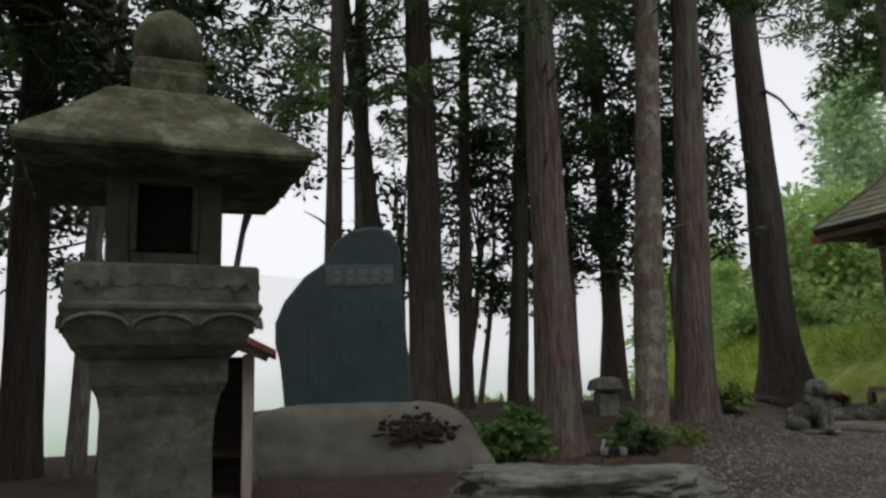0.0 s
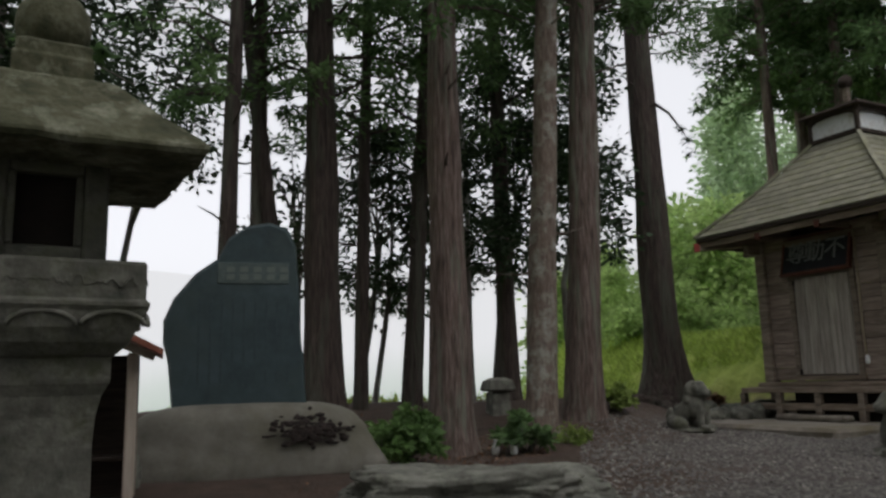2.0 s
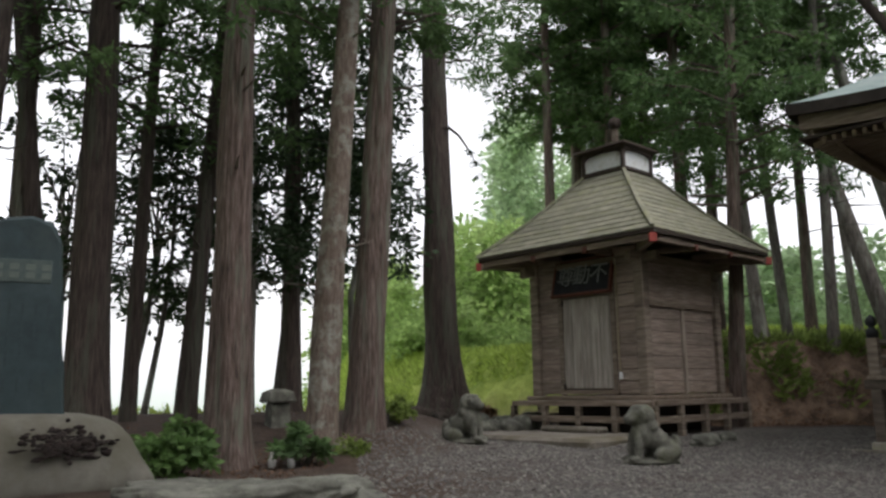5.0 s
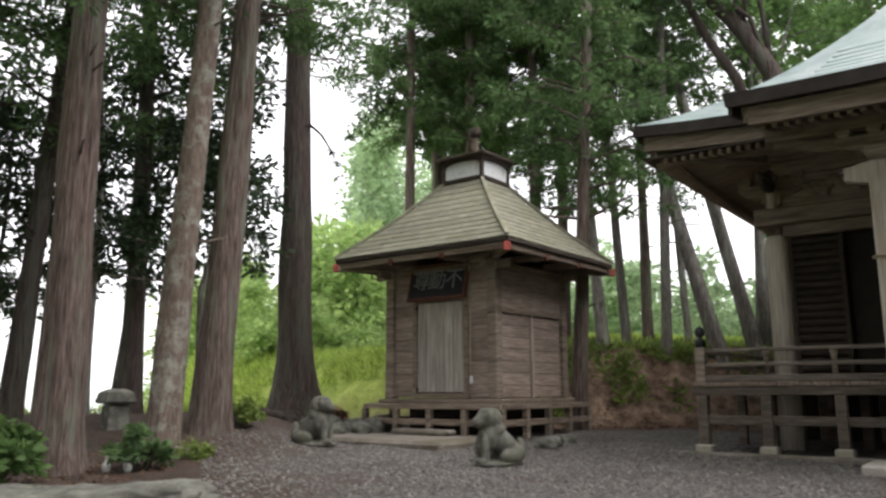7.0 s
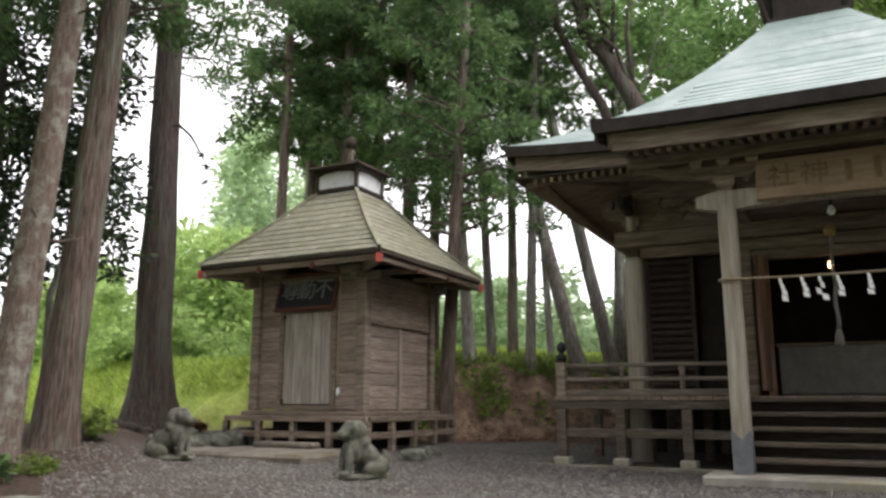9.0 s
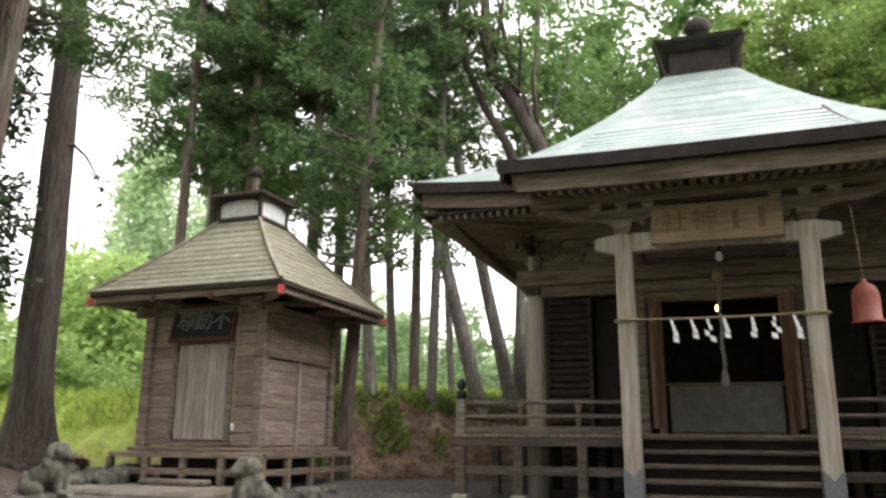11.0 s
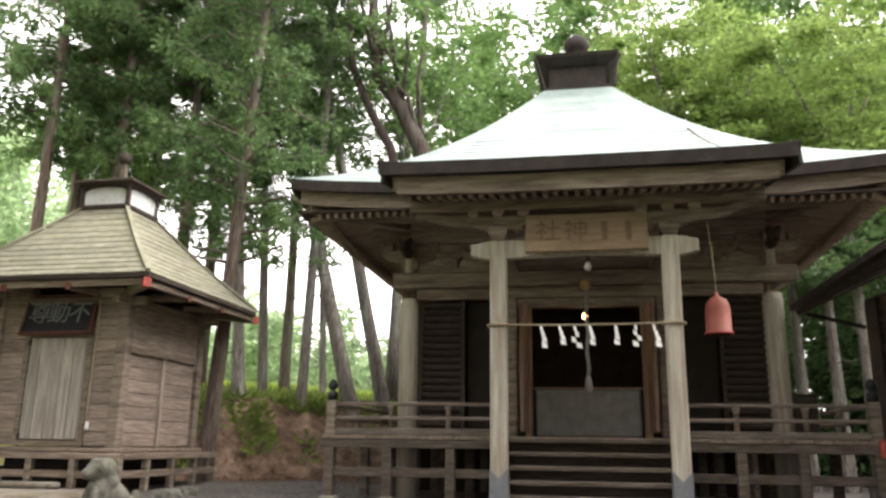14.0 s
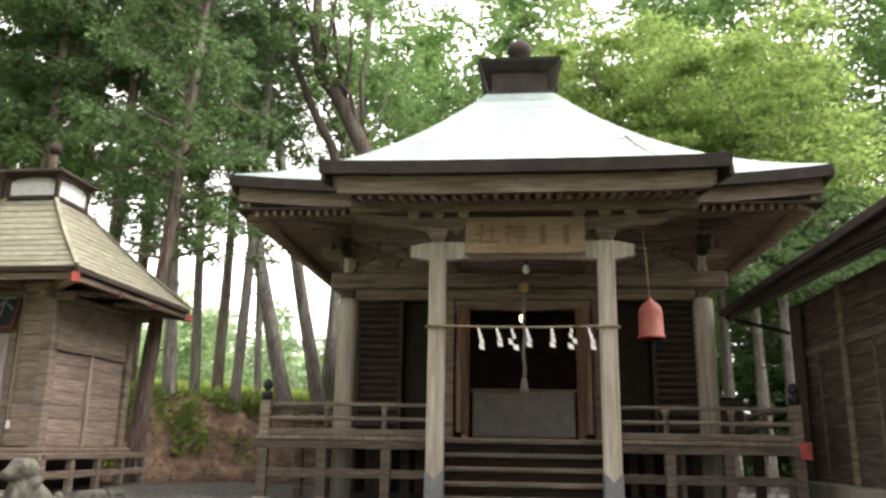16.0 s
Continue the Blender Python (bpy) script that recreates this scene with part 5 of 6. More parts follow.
def monument():
    cx, cy = at_az(-6.3, 8.5)
    t = thing("stone_monument", pose(cx, cy, 0, 0, 0, 6), "dark blue-green slate monument on a boulder plinth", "monument")
    base = rough_block("plinth", PLINTH, (1.5, 0.66, 0.42), 3, t, 5, 4.5, 0.03, label="rounded brown-grey plinth boulder", taper=0.3)
    base.location = (0.03, 0, 0.27)
    # outline of the slab, as a smooth chain of corners
    out = [(-0.72, 0.6), (-0.76, 1.0), (-0.82, 1.28), (-0.83, 1.48), (-0.73, 1.7), (-0.52, 1.95), (-0.3, 2.1), (-0.2, 2.3), (-0.02, 2.43), (0.22, 2.47), (0.4, 2.4), (0.5, 2.25), (0.53, 1.9), (0.55, 1.4), (0.6, 0.95), (0.62, 0.6)]
    bm = bmesh.new()
    pts = []
    for a, b in zip(out, out[1:]):
        for k in range(4):
            pts.append((a[0] + (b[0] - a[0]) * k / 4, a[1] + (b[1] - a[1]) * k / 4))
    pts.append(out[-1])
    rings = []
    for y, inset in ((-0.15, 0.05), (-0.1, 0.01), (0.1, 0.0), (0.16, 0.06)):
        ring = []
        for x, z in pts:
            j = 0.018 * noise.noise(Vector((x * 5, z * 5, y * 6)))
            ring.append(bm.verts.new((x * (1 - inset) + j, y + 0.3 * j, 0.6 + (z - 0.6) * (1.05 - inset * 0.5) + j)))
        rings.append(ring)
    for a, b in zip(rings, rings[1:]):
        for i in range(len(pts) - 1):
            bm.faces.new((a[i], a[i + 1], b[i + 1], b[i]))
        bm.faces.new((a[-1], a[0], b[0], b[-1]))
    bm.faces.new(rings[0])
    bm.faces.new(rings[-1][::-1])
    bmesh.ops.recalc_face_normals(bm, faces=bm.faces)
    part("slab", bm, SLATE, t, "split slate slab with rough edges")
    panel = box("title_panel", t, material("title_panel_slate", [(0.06, 0.085, 0.08), (0.1, 0.125, 0.115)], 8, bump=0.2), -0.3, 0.42, -0.16, -0.145, 1.9, 2.12, 0.006, label="paler sunken title panel with unreadable writing")
    for i in range(5):
        for k in range(2):
            box("writing_bar", panel, GREY_SLATE, -0.27 + i * 0.135, -0.19 + i * 0.135, -0.012, -0.009, -0.07 + k * 0.08, -0.015 + k * 0.08, 0.002)
    for i in range(9):
        box("writing_bar", t, SLATE_LIGHT, -0.48 + i * 0.11, -0.455 + i * 0.11, -0.152, -0.149, 0.85, 1.75, 0.001)
    # dark lichen patch
    bm = bmesh.new()
    rng = random.Random(4)
    for i in range(170):
        x, z = rng.gauss(0.62, 0.17), rng.gauss(0.42, 0.06)
        y = -0.62 * max(0.05, 1 - (abs(x) / 1.3) ** 3.2 - (abs(z - 0.28) / 0.42) ** 3.2) ** (1 / 3.2)
        bmesh.ops.create_icosphere(bm, subdivisions=1, radius=1, matrix=Matrix.LocRotScale((x, y + 0.006, z), None, (rng.uniform(0.02, 0.06), 0.008, rng.uniform(0.01, 0.03))))
    crust = part("lichen", bm, material("dark_red_lichen", [(0.012, 0.009, 0.008), (0.03, 0.02, 0.016)], 20), t, "dark reddish-black lichen patch", True)
    crust["kind"] = "stuff"
    return t


GREY_SLATE = material("worn_writing", [(0.1, 0.125, 0.115), (0.14, 0.16, 0.145)], 20, bump=0.1)
SLATE_LIGHT = material("engraved_writing", [(0.028, 0.044, 0.048), (0.05, 0.07, 0.074)], 20, bump=0.1)
monument()


def boulder(name, label, az, r, size, turn, seed, mat=ROCK, sink=0.3, cat="rock", sub=4, power=3.0, amount=0.12):
    x, y = at_az(az, r)
    ob = rough_block(name, mat, size, seed, sub=sub, power=power, amount=amount)
    ob.matrix_world = pose(x, y, gz(x, y) + size[2] * (0.8 - sink), 0, 0, turn)
    return tagged(ob, label, cat)


boulder("flat_boulder", "long flat grey boulder with pale lichen on gravel", 9.2, 6.0, (0.92, 0.45, 0.24), -8, 2, sink=0.86, sub=6, power=4.0, amount=0.2)
boulder("flat_stone", "smooth upright field stone beside the plinth", -14.1, 7.6, (0.15, 0.13, 0.22), 10, 5)
boulder("flat_stone", "low grey stone at the foot of a tiny shrine", -15.6, 7.3, (0.2, 0.15, 0.09), 0, 8)


def tiny_shrine():
    x, y = at_az(-16.1, 6.9)
    t = thing("tiny_shrine", pose(x, y, 0, 0, 0, 12), "tiny dark wooden shrine with rusty red roof", "shrine")
    for i in (-1, 1):
        for j in (-1, 1):
            box("post", t, PALEWOOD if j < 0 else WOOD, i * 0.3 - 0.04, i * 0.3 + 0.04, j * 0.25 - 0.04, j * 0.25 + 0.04, 0, 1.13)
    box("back", t, DARKWOOD, -0.3, 0.3, 0.2, 0.23, 0.02, 1.13)
    for s in (-1, 1):
        box("side", t, DARKWOOD, s * 0.28 - 0.015, s * 0.28 + 0.015, -0.2, 0.2, 0.02, 1.13)
    box("altar_shelf", t, DARKWOOD, -0.26, 0.26, 0.0, 0.2, 0.3, 0.34)
    bm = bmesh.new()
    prof = [(-0.52, 1.1), (0, 1.36), (0.52, 1.1), (0.52, 1.15), (0, 1.42), (-0.52, 1.15)]
    rows = [[bm.verts.new((x_, y_, z_)) for x_, z_ in prof] for y_ in (-0.48, 0.42)]
    for i in range(6):
        bm.faces.new((rows[0][i], rows[0][(i + 1) % 6], rows[1][(i + 1) % 6], rows[1][i]))
    bm.faces.new((rows[0][0], rows[0][1], rows[0][4], rows[0][5]))
    bm.faces.new((rows[0][1], rows[0][2], rows[0][3], rows[0][4]))
    bm.faces.new((rows[1][0], rows[1][1], rows[1][4], rows[1][5]))
    bm.faces.new((rows[1][1], rows[1][2], rows[1][3], rows[1][4]))
    bmesh.ops.recalc_face_normals(bm, faces=bm.faces)
    part("roof", bm, RED_ROOF, t, "rusty red sheet roof")
    for s in (-1, 1):
        beam("rafter_end", t, WOOD, (s * 0.46, -0.4, 1.09), (s * 0.2, -0.4, 1.2), 0.05, 0.06)


tiny_shrine()


def blobs(name, mat, items, seed):
    """One carved stone figure out of overlapping rounded masses, fused by remeshing."""
    bm = bmesh.new()
    for (c, r, rot) in items:
        bmesh.ops.create_icosphere(bm, subdivisions=3, radius=1, matrix=Matrix.LocRotScale(c, Euler([radians(a) for a in rot]), r))
    ob = part(name, bm, mat)
    rm = ob.modifiers.new("fuse", "REMESH")
    rm.mode, rm.voxel_size, rm.use_smooth_shade = "VOXEL", 0.016, True
    return ob


def guardian(label, m):
    z = (0, 0, 0)
    items = [((0, 0, 0.03), (0.36, 0.2, 0.045), z), ((0.06, 0, 0.29), (0.26, 0.14, 0.15), (0, 42, 0)), ((-0.1, 0, 0.37), (0.14, 0.145, 0.19), z), ((-0.15, 0, 0.58), (0.13, 0.135, 0.13), z), ((-0.25, 0, 0.55), (0.075, 0.095, 0.07), z),
             ((-0.06, 0, 0.58), (0.12, 0.15, 0.15), z), ((-0.03, 0, 0.46), (0.12, 0.15, 0.13), z), ((-0.14, 0, 0.69), (0.09, 0.11, 0.04), z), ((0.2, 0, 0.15), (0.17, 0.17, 0.13), z), ((0.33, 0, 0.24), (0.05, 0.06, 0.12), (0, -15, 0))]
    items += [((-0.2, s * 0.09, 0.21), (0.052, 0.052, 0.2), z) for s in (-1, 1)] + [((-0.25, s * 0.09, 0.075), (0.085, 0.058, 0.04), z) for s in (-1, 1)] + [((0.12, s * 0.14, 0.12), (0.16, 0.06, 0.09), z) for s in (-1, 1)]
    items += [((-0.16, s * 0.125, 0.62), (0.04, 0.03, 0.06), z) for s in (-1, 1)]
    ob = blobs("guardian_statue", STONE, items, 1)
    ob.matrix_world = m
    return tagged(ob, label, "statue", "guardian statues")


x, y = at_az(24.5, 12.1)
guardian("seated stone guardian animal on a thin plinth", pose(x, y, gz(x, y) - 0.01, 0, 0, 128))
x, y = at_az(37.3, 9.4)
g2 = guardian("mossy seated stone guardian animal on a thin plinth", pose(x, y, gz(x, y), 0, 0, -12) @ Matrix.Diagonal((0.95, 0.92, 0.9, 1)))
boulder("flat_stone", "low flat stone beside the small shrine base", 40.9, 11.7, (0.22, 0.16, 0.1), 20, 11)
boulder("flat_stone", "pale stone beside the small shrine base", 42.3, 12.4, (0.14, 0.12, 0.08), 50, 12)

# stone table, white vases between the trunks
x, y = at_az(11.4, 12.6)
tbl = thing("stone_table", pose(x, y, gz(x, y), 0, 0, 10), "small moss-grey stone offering table between trunks", "table")
turned("pedestal", tbl, ROCK, [(0.22, -0.05), (0.2, 0.3), (0.16, 0.36)], sides=4)
turned("tabletop", tbl, ROCK, [(0.28, 0.34), (0.31, 0.37), (0.26, 0.5), (0.12, 0.55)], sides=4)
for az in (11.1, 12.4):
    x, y = at_az(az, 9.8)
    v_ = turned("vase", None, WHITE, [(0.03, 0), (0.045, 0.03), (0.05, 0.09), (0.025, 0.13), (0.02, 0.17), (0.03, 0.19)], n=14)
    v_.location = (x, y, gz(x, y))
    tagged(v_, "small white porcelain vase on the ground", "vase", "white vases")

# ---- trees ----


def trunk_mesh(bm, x, y, r0, lean, height, flare=1.5, seed=0, n=36, bend=0.0, foot=0.42):
    z0 = gz(x, y) - 0.25
    steps = 26
    path, radii = [], []
    for i in range(steps + 1):
        t = (i / steps) ** 1.4
        h = height * t
        wob = bend * math.sin(h * 0.5 + seed)
        path.append((x + lean[0] * h + wob, y + lean[1] * h + 0.5 * wob, z0 + h))
        radii.append(r0 * (1 - 0.75 * t) * (1 + (flare - 1) * math.exp(-h / foot)))
    tube_mesh(bm, path, radii, n, 0.16, 0.13 if flare > 1.2 else 0.0)
    return path, radii


def conifer(az0, az1, r, dia, crown_from, label, mat=BARK, height=17.0, flare=1.6, reach=2.6, leaf=LEAF_CEDAR, seed=1, density=1.0, stubs=6, bend=0.0, size=0.135, top_el=26.0, per=46, foot=0.42, aspect=3.0):
    """A tall bare trunk with limbs and drooping sprays from crown_from upwards."""
    x, y = at_az(az0, r)
    h_ref = r * math.tan(radians(top_el)) + EYE - gz(x, y)
    x1, y1 = at_az(az1, r)
    lean = ((x1 - x) / h_ref, (y1 - y) / h_ref)
    t = thing("tree", pose(0, 0, 0), label, "tree", "forest trees")
    bm = bmesh.new()
    path, radii = trunk_mesh(bm, x, y, dia / 2, lean, height, flare, seed, bend=bend, foot=foot)
    rng = random.Random(seed)
    z0 = path[0][2]

    def on(h):
        return Vector((x + lean[0] * h, y + lean[1] * h, z0 + h))
    for i in range(stubs):
        h = rng.uniform(2.5, crown_from)
        a = rng.uniform(0, 2 * math.pi)
        L = rng.uniform(0.25, 1.1)
        p = on(h)
        d = Vector((math.cos(a), math.sin(a), rng.uniform(-0.15, 0.3)))
        tube_mesh(bm, [tuple(p), tuple(p + d * L * 0.5), tuple(p + d * L + Vector((0, 0, rng.uniform(-0.1, 0.15))))], [0.025, 0.016, 0.006], 5)
    centres, rad = [], []
    h = crown_from
    while h < height - 0.5:
        k = (h - crown_from) / (height - crown_from)
        for j in range(max(1, int(3 * density + rng.random()))):
            a = rng.uniform(0, 2 * math.pi)
            L = reach * (1 - 0.75 * k) * rng.uniform(0.55, 1.1)
            p = on(h + rng.uniform(-0.2, 0.2))
            d = Vector((math.cos(a), math.sin(a), rng.uniform(-0.1, 0.35)))
            q = p + d * L
            mid = p + d * L * 0.5 + Vector((0, 0, 0.1))
            q.z -= 0.25 * L * rng.random()
            tube_mesh(bm, [tuple(p), tuple(mid), tuple(q)], [0.035, 0.02, 0.006], 5)
            for s in np.arange(0.3, 1.06, 0.17):
                c = p.lerp(q, s) + Vector((rng.gauss(0, 0.16), rng.gauss(0, 0.16), rng.gauss(0.0, 0.1) - 0.06))
                centres.append(tuple(c))
                rad.append(rng.uniform(0.2, 0.42))
        h += rng.uniform(0.4, 0.6) * (1.0 if h < 11 else 2.0)
    part("trunk", bm, mat, t)
    pts = clump_points(centres, rad, per, seed, 0.75, 0.6)
    link_mesh("crown", leaf_mesh("crown", pts, size, 0.6, 0.35, aspect, seed), leaf, t)
    return t


CEDAR = "tall cedar with bare reddish-brown fluted trunk and dark crown"
conifer(-27.6, -27.9, 9.6, 0.44, 5.2, CEDAR, mat=BARK_DARK, seed=11, flare=1.3)
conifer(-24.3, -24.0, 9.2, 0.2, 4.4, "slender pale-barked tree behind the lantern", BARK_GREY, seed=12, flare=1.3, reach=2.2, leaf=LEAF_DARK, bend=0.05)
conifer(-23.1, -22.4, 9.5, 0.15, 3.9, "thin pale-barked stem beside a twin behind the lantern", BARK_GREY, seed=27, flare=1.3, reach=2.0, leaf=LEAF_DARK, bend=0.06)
conifer(-8.1, -7.4, 12.4, 0.31, 5.4, "slim dark cedar behind the monument", mat=BARK_DARK, seed=13, density=0.45, flare=1.2, reach=2.0)
conifer(-5.7, -5.6, 13.0, 0.31, 5.4, "slim dark cedar behind the monument", mat=BARK_DARK, seed=14, density=0.45, flare=1.2, reach=2.0)
conifer(-3.0, -6.6, 12.9, 0.3, 5.6, "dark tree leaning over behind the monument", mat=BARK_DARK, seed=15, density=0.45, flare=1.2, reach=1.8, stubs=3)
conifer(-1.0, -1.2, 12.5, 0.62, 5.5, CEDAR, mat=BARK_DARK, seed=16, density=0.75, reach=2.4)
conifer(1.6, 2.3, 13.5, 0.25, 4.8, "slim dark cedar between larger trunks", mat=BARK_DARK, seed=17, density=0.7, flare=1.2, reach=2.0)
conifer(5.2, 6.9, 13.5, 0.33, 5.0, "slim leaning cedar between larger trunks", mat=BARK_DARK, seed=18, density=0.7, flare=1.3, reach=2.0)
conifer(8.1, 8.05, 10.0, 0.52, 6.0, "large cedar with ridged grey-brown bark and flared foot", seed=19, flare=1.6, reach=2.6)
conifer(12.3, 12.0, 15.0, 0.4, 5.5, "dark slim cedar standing deep among the trunks", mat=BARK_DARK, seed=20, flare=1.3)
conifer(14.3, 16.0, 11.0, 0.44, 7.0, "pale trunk blotched with grey lichen, leaning slightly", BARK_PALE, seed=21, flare=1.35, reach=2.2)
conifer(17.4, 18.75, 12.2, 0.56, 6.5, "large reddish-brown cedar with straight trunk", seed=22, flare=1.35, reach=2.4)
big_cedar = conifer(23.1, 22.6, 16.8, 0.76, 8.2, "massive dark cedar with roots spread over the bank", mat=BARK_DARK, seed=23, foot=0.6, flare=2.3, reach=3.6, height=20)
bm = bmesh.new()
arc = []
for az, el in ((22.9, 18.6), (23.6, 18.9), (24.5, 18.2), (25.3, 17.0), (25.7, 16.2)):
    x, y = at_az(az, 16.6)
    arc.append((x, y, EYE + 16.6 * math.tan(radians(el))))
tube_mesh(bm, arc, [0.05, 0.04, 0.03, 0.02, 0.008], 7)
part("dead_limb", bm, BARK_DARK, big_cedar, "thin dead limb arching out from the trunk")
tuft = np.array(arc[-2:] + [(arc[-1][0], arc[-1][1], arc[-1][2] - 0.3)])
link_mesh("dead_spray", leaf_mesh("dead_spray", clump_points(tuft, [0.12, 0.16, 0.18], 40, 3, 0.9, 0.8), 0.1, 0.6, 0.5, 3.0, 3), LEAF_DARK, big_cedar)
# surface roots running down the low bank
bx, by = at_az(23.1, 16.8)
rng = random.Random(31)
for k in range(9):
    a = radians(-175 + k * 24 + rng.uniform(-8, 8))
    L = rng.uniform(1.2, 2.6)
    run = []
    for i in range(7):
        u = 0.35 + L * i / 6
        w = a + 0.25 * math.sin(i * 0.9 + k)
        x, y = bx + math.cos(w) * u, by + math.sin(w) * u
        run.append((x, y, gz(x, y) + 0.07 * (1 - i / 6) - 0.01 * i))
    bm = bmesh.new()
    tube_mesh(bm, run, [0.11, 0.1, 0.085, 0.07, 0.055, 0.04, 0.02], 8, 0.2)
    part("root", bm, BARK_DARK, big_cedar)
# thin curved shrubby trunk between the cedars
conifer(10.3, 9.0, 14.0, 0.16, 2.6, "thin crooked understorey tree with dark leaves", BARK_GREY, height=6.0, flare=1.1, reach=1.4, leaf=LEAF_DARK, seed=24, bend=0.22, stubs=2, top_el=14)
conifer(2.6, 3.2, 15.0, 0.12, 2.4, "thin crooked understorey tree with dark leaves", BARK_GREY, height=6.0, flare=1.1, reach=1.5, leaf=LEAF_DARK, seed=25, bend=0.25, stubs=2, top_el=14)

# trees on the bank between the two shrines and behind them
BANKTREE = "slim straight cedar on the fern-covered bank"
for i, (a0, a1, r, dia, cf) in enumerate(((43.0, 43.9, 15.4, 0.3, 4.4), (45.0, 44.2, 18.5, 0.3, 4.2), (46.6, 46.0, 19.5, 0.24, 4.6), (49.2, 49.6, 18.5, 0.25, 4.8), (50.8, 50.2, 21.5, 0.2, 5.0), (53.0, 49.9, 19.0, 0.36, 7.0), (55.4, 52.6, 19.5, 0.36, 8.0), (56.4, 56.8, 22.0, 0.4, 7.0))):
    conifer(a0, a1, r, dia, cf, BANKTREE if a0 < 52 else "leaning grey-barked tree on the bank behind the shrine", BARK if a0 < 44 else BARK_GREY, seed=40 + i, flare=1.25, top_el=14.5, reach=2.4, stubs=4, size=0.14, density=1.15 if a0 < 52 else 0.8, per=52)
for i, (a, r, dia, cf) in enumerate(((31.0, 19.0, 0.3, 6.6), (33.0, 21.0, 0.34, 5.6), (35.5, 19.0, 0.3, 5.6), (38.0, 21.0, 0.38, 5.4), (40.3, 19.0, 0.34, 5.6), (42.3, 22.0, 0.34, 6.4), (36.8, 24.0, 0.4, 7.0), (48.0, 22.0, 0.3, 8.4), (33.5, 26.0, 0.4, 8.0))):
    conifer(a, a + 0.2, r, dia, cf, "dense green cedar standing behind the small shrine", seed=60 + i, flare=1.2, reach=2.1, stubs=2, density=1.3, height=17, size=0.15, leaf=LEAF_MID if i % 3 == 1 else LEAF_CEDAR, per=66)


def broadleaf(az, r, base_z, centres_box, n, rad, leaf, label, seed, size=0.13, per=120, flat=0.35, trunk_dia=0.25, limb_mat=BARK_GREY, limbs=3):
    """A spreading tree: trunk, forked limbs and layered leaf clumps in the given span of azimuth, distance and height."""
    rng = random.Random(seed)
    (a0, a1), (r0, r1), (z0, z1) = centres_box
    t = thing("tree", pose(0, 0, 0), label, "tree", "forest trees")
    x, y = at_az(az, r)
    top = Vector((*at_az((a0 + a1) / 2, (r0 + r1) / 2), z0 + 0.35 * (z1 - z0)))
    foot = Vector((x, y, gz(x, y) - 0.2))
    bm = bmesh.new()
    mid = foot.lerp(top, 0.5) + Vector((rng.uniform(-0.4, 0.4), rng.uniform(-0.4, 0.4), 0))
    tube_mesh(bm, [tuple(foot), tuple(foot.lerp(mid, 0.5)), tuple(mid), tuple(top)], [trunk_dia / 2 * k for k in (1.3, 1, 0.8, 0.5)], 12, 0.1)
    centres, rads = [], []
    for i in range(n):
        c = Vector((*at_az(rng.uniform(a0, a1), rng.uniform(r0, r1)), rng.uniform(z0, z1)))
        centres.append(tuple(c))
        rads.append(rad * rng.uniform(0.5, 1.25))
        if i % max(1, n // (limbs * 3)) == 0:
            s = mid.lerp(top, rng.random())
            k = s.lerp(c, 0.5) + Vector((0, 0, rng.uniform(0, 0.4)))
            tube_mesh(bm, [tuple(s), tuple(k), tuple(c)], [trunk_dia * 0.22, trunk_dia * 0.13, 0.012], 6)
    part("trunk", bm, limb_mat, t)
    pts = clump_points(centres, rads, per, seed, flat, 0.7)
    link_mesh("crown", leaf_mesh("crown", pts, size, 0.45, 0.15, 1.7, seed), leaf, t)


DARKTREE = "dark evergreen understorey tree behind the cedar trunks"
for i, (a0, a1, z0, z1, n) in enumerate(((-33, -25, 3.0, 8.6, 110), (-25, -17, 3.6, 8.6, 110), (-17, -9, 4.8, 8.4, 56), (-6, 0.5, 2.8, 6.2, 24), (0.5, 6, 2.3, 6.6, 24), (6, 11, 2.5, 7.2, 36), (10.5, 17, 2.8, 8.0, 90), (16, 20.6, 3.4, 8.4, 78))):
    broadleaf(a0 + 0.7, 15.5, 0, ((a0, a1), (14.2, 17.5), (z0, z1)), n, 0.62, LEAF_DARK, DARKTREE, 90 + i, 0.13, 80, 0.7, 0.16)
# bright maple over the hall's right shoulder, woods behind
MAPLE = "light green maple with layered foliage behind the shrine hall"
broadleaf(80, 22, 0, ((70.5, 83), (19.5, 24), (7.4, 12.4)), 190, 0.95, LEAF_LIGHT, MAPLE, 120, 0.13, 220, 0.24, 0.34, limbs=6)
broadleaf(88, 21, 0, ((81, 93), (18.5, 23), (6.6, 10.8)), 150, 0.95, LEAF_LIGHT, MAPLE, 126, 0.13, 220, 0.24, 0.3, limbs=5)
broadleaf(66, 27, 0, ((55, 76), (24, 30), (9, 17)), 150, 1.1, LEAF_MID, "green broadleaf tree behind the shrine hall", 121, 0.2, 120, 0.5, 0.4)
broadleaf(55.5, 21, 0, ((52, 61), (19, 23), (8.5, 13)), 50, 0.7, LEAF_MID, "leaning tree with open green crown", 122, 0.15, 80, 0.5, 0.3, limbs=2)
broadleaf(90, 22, 0, ((84, 99), (18, 26), (3.2, 6.6)), 130, 1.0, LEAF_CEDAR, "dark green trees behind the storehouse", 123, 0.18, 140, 0.6, 0.4)
broadleaf(92, 30, 0, ((78, 102), (27, 33), (10, 20)), 230, 1.5, LEAF_MID, "tall green wood rising behind the shrine hall", 124, 0.24, 130, 0.5, 0.4)
